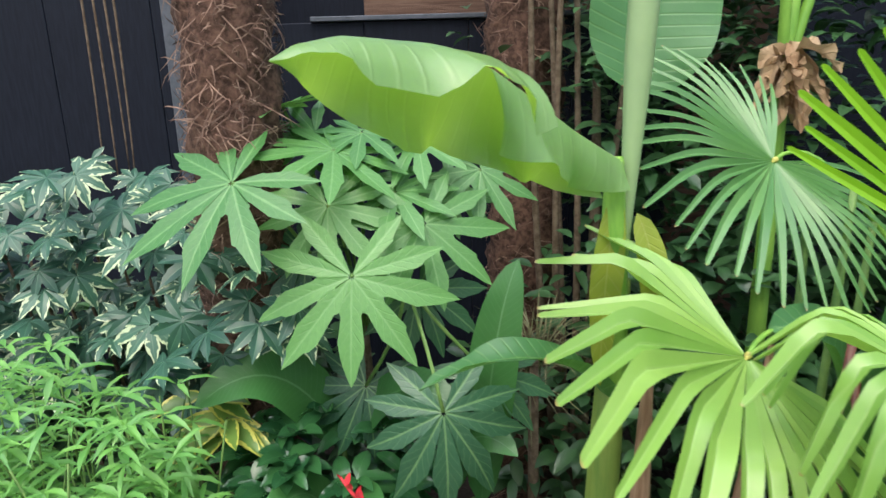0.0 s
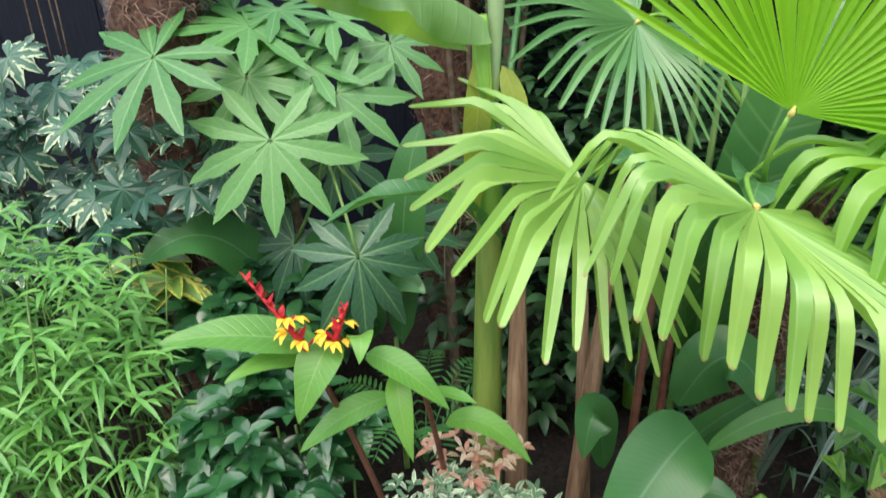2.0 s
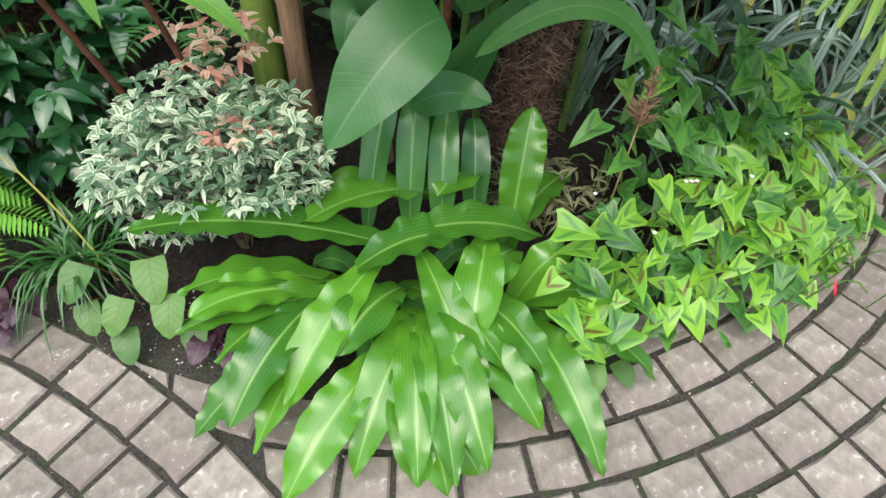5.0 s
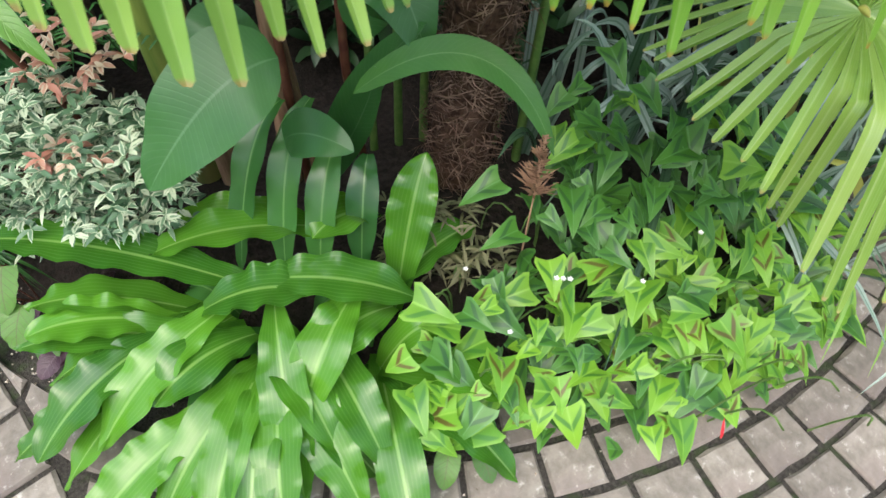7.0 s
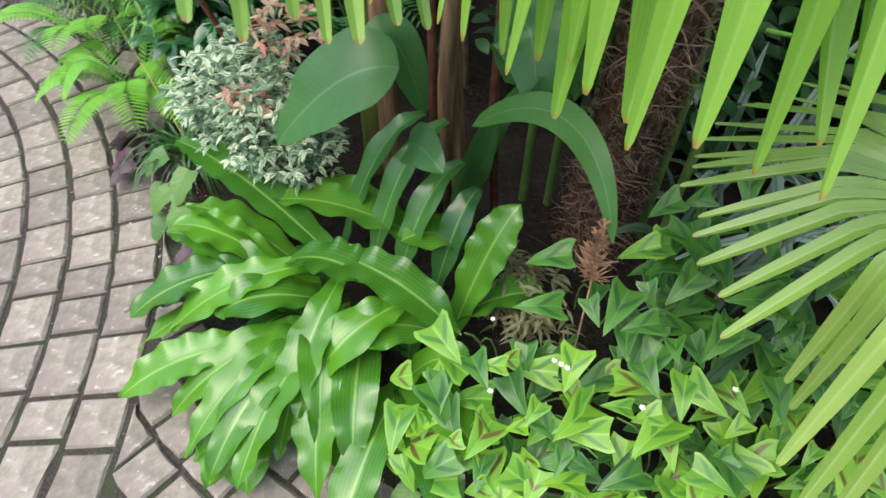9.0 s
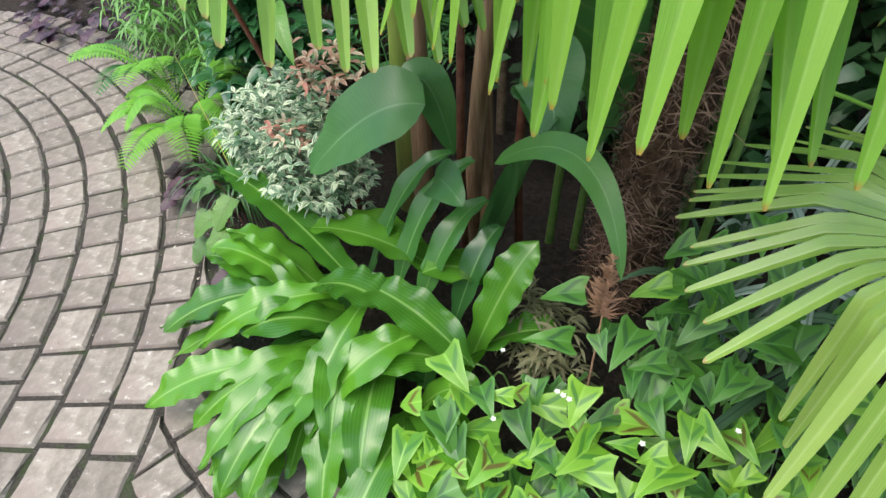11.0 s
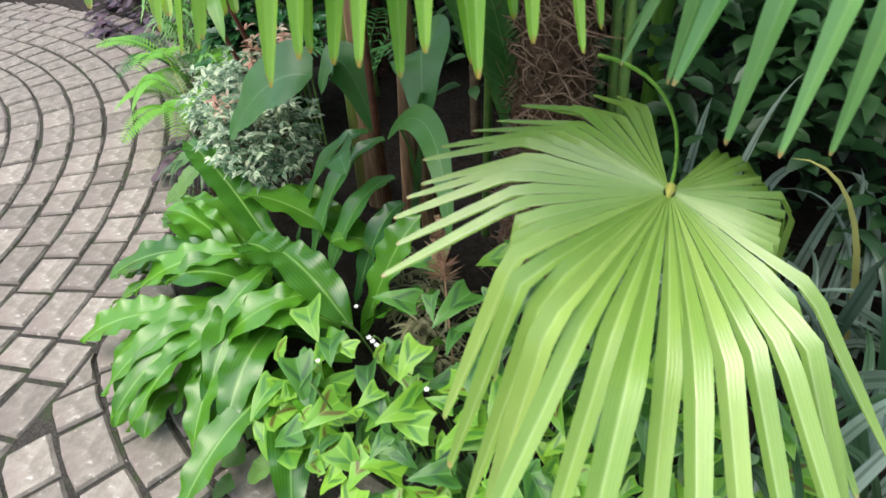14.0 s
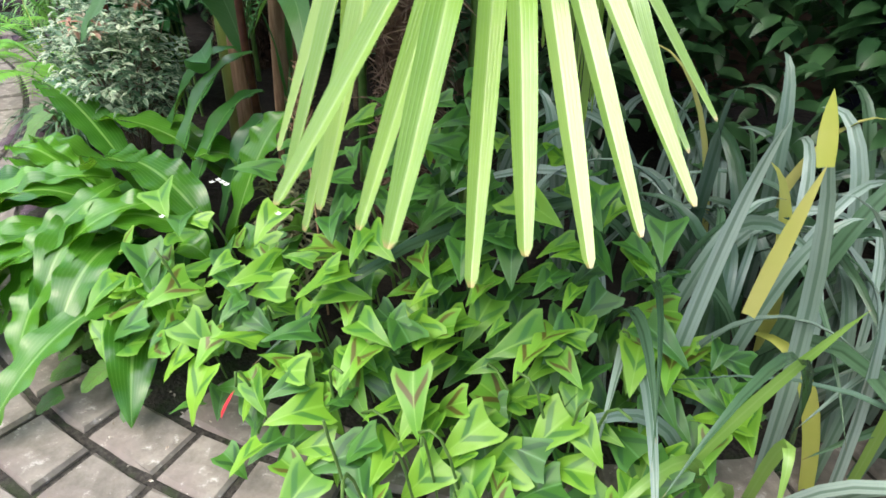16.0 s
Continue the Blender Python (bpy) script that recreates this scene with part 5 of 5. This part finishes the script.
for k in range(7):
    c = V((r.uniform(1.05, 1.5), r.uniform(0.7, 1.0), r.uniform(0.38, 0.5))) if k > 2 else V((1.24 + 0.012 * k, 0.86, 0.47))
    for g in range(5):
        a = g * 1.2566
        e = c + V((math.cos(a), math.sin(a), 0.5)) * 0.006
        bd.blade(c, (c + e) / 2, e, 0.005, UP, lance, 0.2, n=2, m=2)
put("blossom", bd.mesh("blossom", "whiteflower", knot.location), knot, "tiny white flowers")

plume = thing("astilbe", (1.19, 1.06, 0), "faded brown astilbe plume among the knotweed", "plant")
bd = Build()
bd.tube([(1.2, 1.08, 0), (1.205, 1.06, 0.62)], [0.003, 0.0015], 5)
r = random.Random(57)
for k in range(150):
    u = r.random()
    p = V((1.202, 1.06, 0.46 + 0.16 * u))
    a = r.uniform(0, 6.28)
    e = p + V((math.cos(a), math.sin(a), 0.7)) * (0.048 * (1 - u) + 0.01) * r.uniform(0.3, 1)
    bd.blade(p, (p + e) / 2, e, 0.006, UP, lance, 0.3, 0.1, 3, n=3, m=2)
put("plume", bd.mesh("plume", "astilbe", plume.location), plume)

# ---- silver blades ----
silver = thing("silver_spear", (1.95, 1.6, 0), "clump of arching silver-green sword leaves with some yellowed", "plant")
r = random.Random(59)
for k in range(200):
    b = V((r.uniform(1.70, 2.65), 1.62 + r.uniform(-0.34, 0.45), 0.0))
    if k % 4 == 0:
        b = V((r.uniform(1.22, 1.75), r.uniform(1.5, 1.95), 0.0))
    a = r.uniform(0, 6.28)
    d = V((math.cos(a), math.sin(a) - 0.25, 0))
    l = r.uniform(0.4, 0.85)
    lean = r.uniform(0.1, 1.25)
    bd = Build()
    bd.blade(b, b + d * l * 0.25 * lean + UP * l * 0.75, b + d * l * 0.75 * lean + UP * l * max(0.12, 1.0 - 0.7 * lean), r.uniform(0.018, 0.046), (0.1, -0.4, 0.9), sword, 0.45, n=10, m=2, roll=r.uniform(-1.2, 1.2))
    put("blade", bd.mesh("blade", "spear_yellow" if k % 40 == 3 else ("silver", "silver_deep")[k % 5 in (0, 3)], silver.location), silver)

# ---- dry remains, twigs and hanging canes ----
dead = thing("dead_leaf_cluster", (1.0, 2.02, 0), "withered tan leaf cluster on a green stem", "dead leaf")
r = random.Random(73)
for k in range(18):
    c = V((0.93, 2.0, 1.76)) + V((r.uniform(-0.04, 0.04), r.uniform(-0.03, 0.03), r.uniform(-0.05, 0.05)))
    d = V((r.uniform(-0.5, 0.8), r.uniform(-0.7, 0.1), r.uniform(-1.2, 0.1)))
    bd = Build()
    bd.blade(c, c + d * 0.07 + V((r.uniform(-0.03, 0.03), 0, 0.05)), c + d * r.uniform(0.13, 0.22), r.uniform(0.05, 0.085), (r.uniform(-1, 1), -0.6, 0.5), paddle, 0.7, 0.2, 3, 12, 6, roll=r.uniform(-2, 2))
    put("withered_leaf", bd.mesh("withered_leaf", "dry", dead.location), dead)
bd = Build()
bd.tube([(0.98, 2.05, -0.02), (0.96, 2.03, 1.0), (0.95, 2.02, 1.75), (0.98, 2.02, 2.4)], [0.03, 0.026, 0.022, 0.018], 10)
bd.tube([(0.95, 2.02, 1.7), (1.0, 2.02, 1.9), (1.12, 2.05, 2.3)], [0.016, 0.014, 0.01], 8)
bd.tube([(0.95, 2.02, 1.7), (0.93, 2.0, 1.9), (0.9, 1.98, 2.3)], [0.016, 0.014, 0.01], 8)
put("stem", bd.mesh("stem", "petiole", dead.location), dead)

twigs = thing("bare_shrub", (0.48, 2.35, 0), "bare grey-brown woody stems in front of the fence", "shrub")
r = random.Random(79)
for k in range(7):
    x = 0.36 + 0.045 * k
    bd = Build()
    bd.tube(bez((0.48, 2.35, -0.02), (x + r.uniform(-0.1, 0.1), 2.3, 1.1), (x + r.uniform(-0.12, 0.05), 2.3 + r.uniform(-0.1, 0.1), 2.4), 14), [0.016 - 0.0006 * i for i in range(15)], 7)
    put("branch", bd.mesh("branch", "twig", twigs.location), twigs)
straws = thing("dry_cane_bundle", (-1.12, 2.5, 0), "thin dry canes hanging before the black fence", "cane")
for k in range(4):
    x = -1.16 + 0.035 * k + (0.1 if k > 3 else 0)
    bd = Build()
    bd.tube(bez((x, 2.5, 2.5), (x + 0.02, 2.5, 2.0), (x + 0.01 * (k % 3 - 1), 2.5, 1.45 - 0.05 * (k % 2)), 8), [0.004, 0.005, 0.005, 0.005, 0.004, 0.004, 0.003, 0.003, 0.002], 6)
    put("cane", bd.mesh("cane", "twig", straws.location), straws)

sedge = thing("dry_grass_tuft", (1.0, 1.16, 0), "small tuft of pale brown-green grass in the shade", "grass")
mass(sedge, "foliage", "sedge", [((0.98, 1.17, 0.16), (0.12, 0.09, 0.13)), ((1.12, 1.08, 0.2), (0.08, 0.06, 0.12))], 420, 0.05, 0.008, lance, 0.3, seed=81, clump=3, fall=0.3)
spiky = thing("spiky_grass", (0.28, 1.95, 0), "fine spiky olive tuft between trunk and banana", "grass")
r = random.Random(83)
for k in range(110):
    b = V((0.26 + r.uniform(-0.05, 0.05), 1.95, 0.95 + r.uniform(-0.1, 0.05)))
    d = rand_dir(r, 0.5)
    bd = Build()
    bd.blade(b, b + d * 0.1 + UP * 0.03, b + d * 0.2, 0.006, UP, sword, 0.3, n=5, m=2)
    put("blade", bd.mesh("blade", "sedge", spiky.location), spiky)
bd = Build()
bd.tube([(0.28, 1.95, -0.02), (0.27, 1.95, 1.0)], [0.02, 0.015], 7)
put("stem", bd.mesh("stem", "twig", spiky.location), spiky)

# ---- background leaves ----
hedge = thing("background_foliage", (1.5, 2.9, 0), "dense dark evergreen foliage behind the planting", "foliage", kind="stuff")
mass(hedge, "foliage", "back", [((1.4, 2.5, 1.5), (1.0, 0.4, 1.2)), ((2.5, 2.3, 1.0), (1.1, 0.5, 1.0)), ((0.9, 2.1, 0.6), (0.7, 0.3, 0.6)), ((2.7, 2.1, 2.0), (0.9, 0.5, 0.9)), ((-1.9, 2.3, 0.5), (0.8, 0.4, 0.6)), ((-0.9, 2.5, 0.5), (0.8, 0.35, 0.6)), ((3.3, 1.95, 0.8), (0.8, 0.5, 0.9)), ((1.1, 2.95, 2.3), (0.8, 0.2, 0.7))], 24000, 0.095, 0.042, lance, 0.0, seed=61, n=4, m=2, rugged=0.8)


# a folded yellow strap and green blades in the silver clump
for (b, v, t, w, mat) in (((1.99, 1.25, 0.39), (2.0, 1.25, 0.52), (2.014, 1.25, 0.635), 0.026, "spear_yellow"), ((2.012, 1.252, 0.63), (2.0, 1.255, 0.67), (1.99, 1.26, 0.72), 0.026, "spear_yellow"),
                          ((1.97, 1.2, 0.02), (2.05, 1.22, 0.32), (2.12, 1.2, 0.5), 0.022, "palm_soft"), ((2.08, 1.3, 0.0), (2.1, 1.2, 0.4), (2.13, 1.15, 0.15), 0.024, "palm_soft"),
                          ((2.0, 1.25, 0.0), (1.92, 1.2, 0.32), (1.78, 1.0, 0.1), 0.028, "silver"), ((2.02, 1.25, 0.0), (2.0, 1.15, 0.32), (1.93, 0.95, 0.05), 0.026, "palm_soft"),
                          ((2.06, 1.25, 0.0), (2.06, 1.1, 0.36), (2.04, 0.93, 0.04), 0.024, "palm_soft"), ((2.1, 1.25, 0.0), (2.1, 1.1, 0.3), (2.12, 0.95, 0.03), 0.024, "silver"),
                          ((2.2, 1.4, 0.0), (2.2, 1.35, 0.6), (2.1, 1.3, 0.85), 0.02, "palm_soft")):
    bd = Build()
    bd.blade(b, v, t, w, (0.1, -0.7, 0.6), sword, 0.3, n=10, m=2)
    put("blade", bd.mesh("blade", mat, silver.location), silver)
bd = Build()
bd.blade((1.55, 0.68, 0.34), (1.55, 0.65, 0.31), (1.552, 0.655, 0.305), 0.006, (0, -1, 0.2), lance, 0.3, n=5, m=2)
put("red_leaf", bd.mesh("red_leaf", "redflower", knot.location), knot, "single red leaf")

chips = thing("soil_chips", (0.1, 0.8, 0), "pale chips and bits scattered over soil and joints", "chips", kind="stuff")
r = random.Random(91)
bd = Build()
for k in range(420):
    x, y = r.uniform(-0.6, 1.9), r.uniform(0.3, 1.0)
    if k < 160:
        x, y = r.uniform(-0.25, 0.25), r.uniform(0.74, 1.0)
    d = (V((x, y, 0)) - LC).length - LR
    z = 0.003 if not (d > 0.0 and in_bed(x, y)) else 0.02 + 0.03 * min(1, d * 6)
    a, s = r.uniform(0, 6.28), r.uniform(0.0015, 0.005)
    p = V((x, y, z))
    e = V((math.cos(a), math.sin(a), r.uniform(-0.2, 0.4))) * s
    bd.blade(p - e, p + UP * s * 0.5, p + e, s * 1.3, UP, paddle, 0.2, n=2, m=2)
put("chip", bd.mesh("chip", "chip", chips.location), chips)["kind"] = "stuff"


# ---- setts ----
def sett_mesh(c, r0, r1, a0, a1, rr, gap=0.0125, clip=False):
    """One stone between two radii and two bearings, uneven, with worn edges."""
    h = rr.uniform(-0.003, 0.003)
    lift = [rr.uniform(-0.002, 0.002) for _ in range(4)]
    ra, rb = r0 + gap * rr.uniform(0.4, 0.75), r1 - gap * rr.uniform(0.4, 0.75)
    rm = (ra + rb) / 2
    ga = gap * 0.55 / rm
    nseg = 3
    b = Build()

    def ring(inset, z):
        pts = []
        a_0, a_1 = a0 + ga + inset / rm, a1 - ga - inset / rm
        for k in range(nseg + 1):
            a = a_0 + (a_1 - a_0) * k / nseg
            w = rr.uniform(-0.003, 0.003)
            pts.append(V((c.x + math.cos(a) * (ra + inset + w), c.y + math.sin(a) * (ra + inset + w), z + lift[0] + h)))
        for k in range(nseg, -1, -1):
            a = a_0 + (a_1 - a_0) * k / nseg
            w = rr.uniform(-0.003, 0.003)
            pts.append(V((c.x + math.cos(a) * (rb - inset + w), c.y + math.sin(a) * (rb - inset + w), z + lift[2] + h)))
        return pts
    rings = [ring(0, -0.04), ring(0, -0.008), ring(0.006, 0.0)]
    if clip:
        for i, rg in enumerate(rings):
            for p in rg:
                dd = V((p.x - LC.x, p.y - LC.y, 0))
                lim = LR + (0.014 if i == 2 else 0.008)
                if dd.length < lim:
                    dd = dd.normalized() * lim
                    p.x, p.y = LC.x + dd.x, LC.y + dd.y
    n = len(rings[0])
    mid = sum(rings[0], V((0, 0, 0))) / n
    mid.z = 0
    vs = [p - mid for rg in rings for p in rg]
    fs = []
    for i in range(2):
        for k in range(n):
            fs.append((i * n + k, i * n + (k + 1) % n, (i + 1) * n + (k + 1) % n, (i + 1) * n + k))
    for k in range(nseg):
        o = 2 * n
        fs.append((o + k, o + k + 1, o + n - 2 - k, o + n - 1 - k))
    return vs, fs, mid


def ring_setts(c, r0, r1, lo, hi, length, rr, accept, near, rest):
    rm = (r0 + r1) / 2
    steps = []
    while sum(steps) < hi - lo:
        steps.append(length * rr.uniform(0.75, 1.35) / rm)
    scale = (hi - lo) / sum(steps)
    a = lo
    for da in steps:
        da *= scale
        am = a + da / 2
        p = V((c.x + math.cos(am) * rm, c.y + math.sin(am) * rm, 0))
        if accept(p):
            vs, fs, mid = sett_mesh(c, r0, r1, a, a + da, rr, clip=c is RC)
            if near(p):
                put("sett", mesh_of("sett", vs, fs, "sett", smooth=False), pavement, m=Matrix.Translation(mid))
            else:
                o = len(rest.v)
                rest.v += [v + mid for v in vs]
                rest.f += [tuple(i + o for i in f) for f in fs]
        a += da


rr = random.Random(71)
rest = Build()
near = lambda p: -1.3 < p.x < 2.1 and 0.15 < p.y
k = 0
while LR - k * 0.135 > 0.14:
    r1 = LR - k * 0.135
    ring_setts(LC, r1 - 0.135, r1, 0, 6.28318, 0.15, rr, lambda p: True, near, rest)
    k += 1
outside = lambda p: (p - LC).length > LR - 0.035
for k in range(-1, 24):
    r0 = BR + 0.125 * k
    ring_setts(RC, r0, r0 + 0.125, 3.2, 6.15, 0.155, rr, (lambda p: outside(p) and p.x > 1.16) if k < 0 else outside, near, rest)
put("far_setts", mesh_of("far_setts", rest.v, rest.f, "sett", smooth=False), pavement)["kind"] = "stuff"

# ---- small loose things ----
pot = thing("flower_pot", (2.36, 1.33, -0.03), "terracotta flower pot at the edge of the bed", "pot")
bd = Build()
prof = ((0.07, 0.0), (0.1, 0.17), (0.113, 0.17), (0.115, 0.21), (0.1, 0.21), (0.09, 0.1), (0.0, 0.1))
bd.grid([[V((math.cos(a * 6.2832 / 28) * q, math.sin(a * 6.2832 / 28) * q, z)) for a in range(29)] for q, z in prof], [[(0, 0)] * 29 for _ in prof])
put("pot_body", bd.mesh("pot_body", "terracotta"), pot)
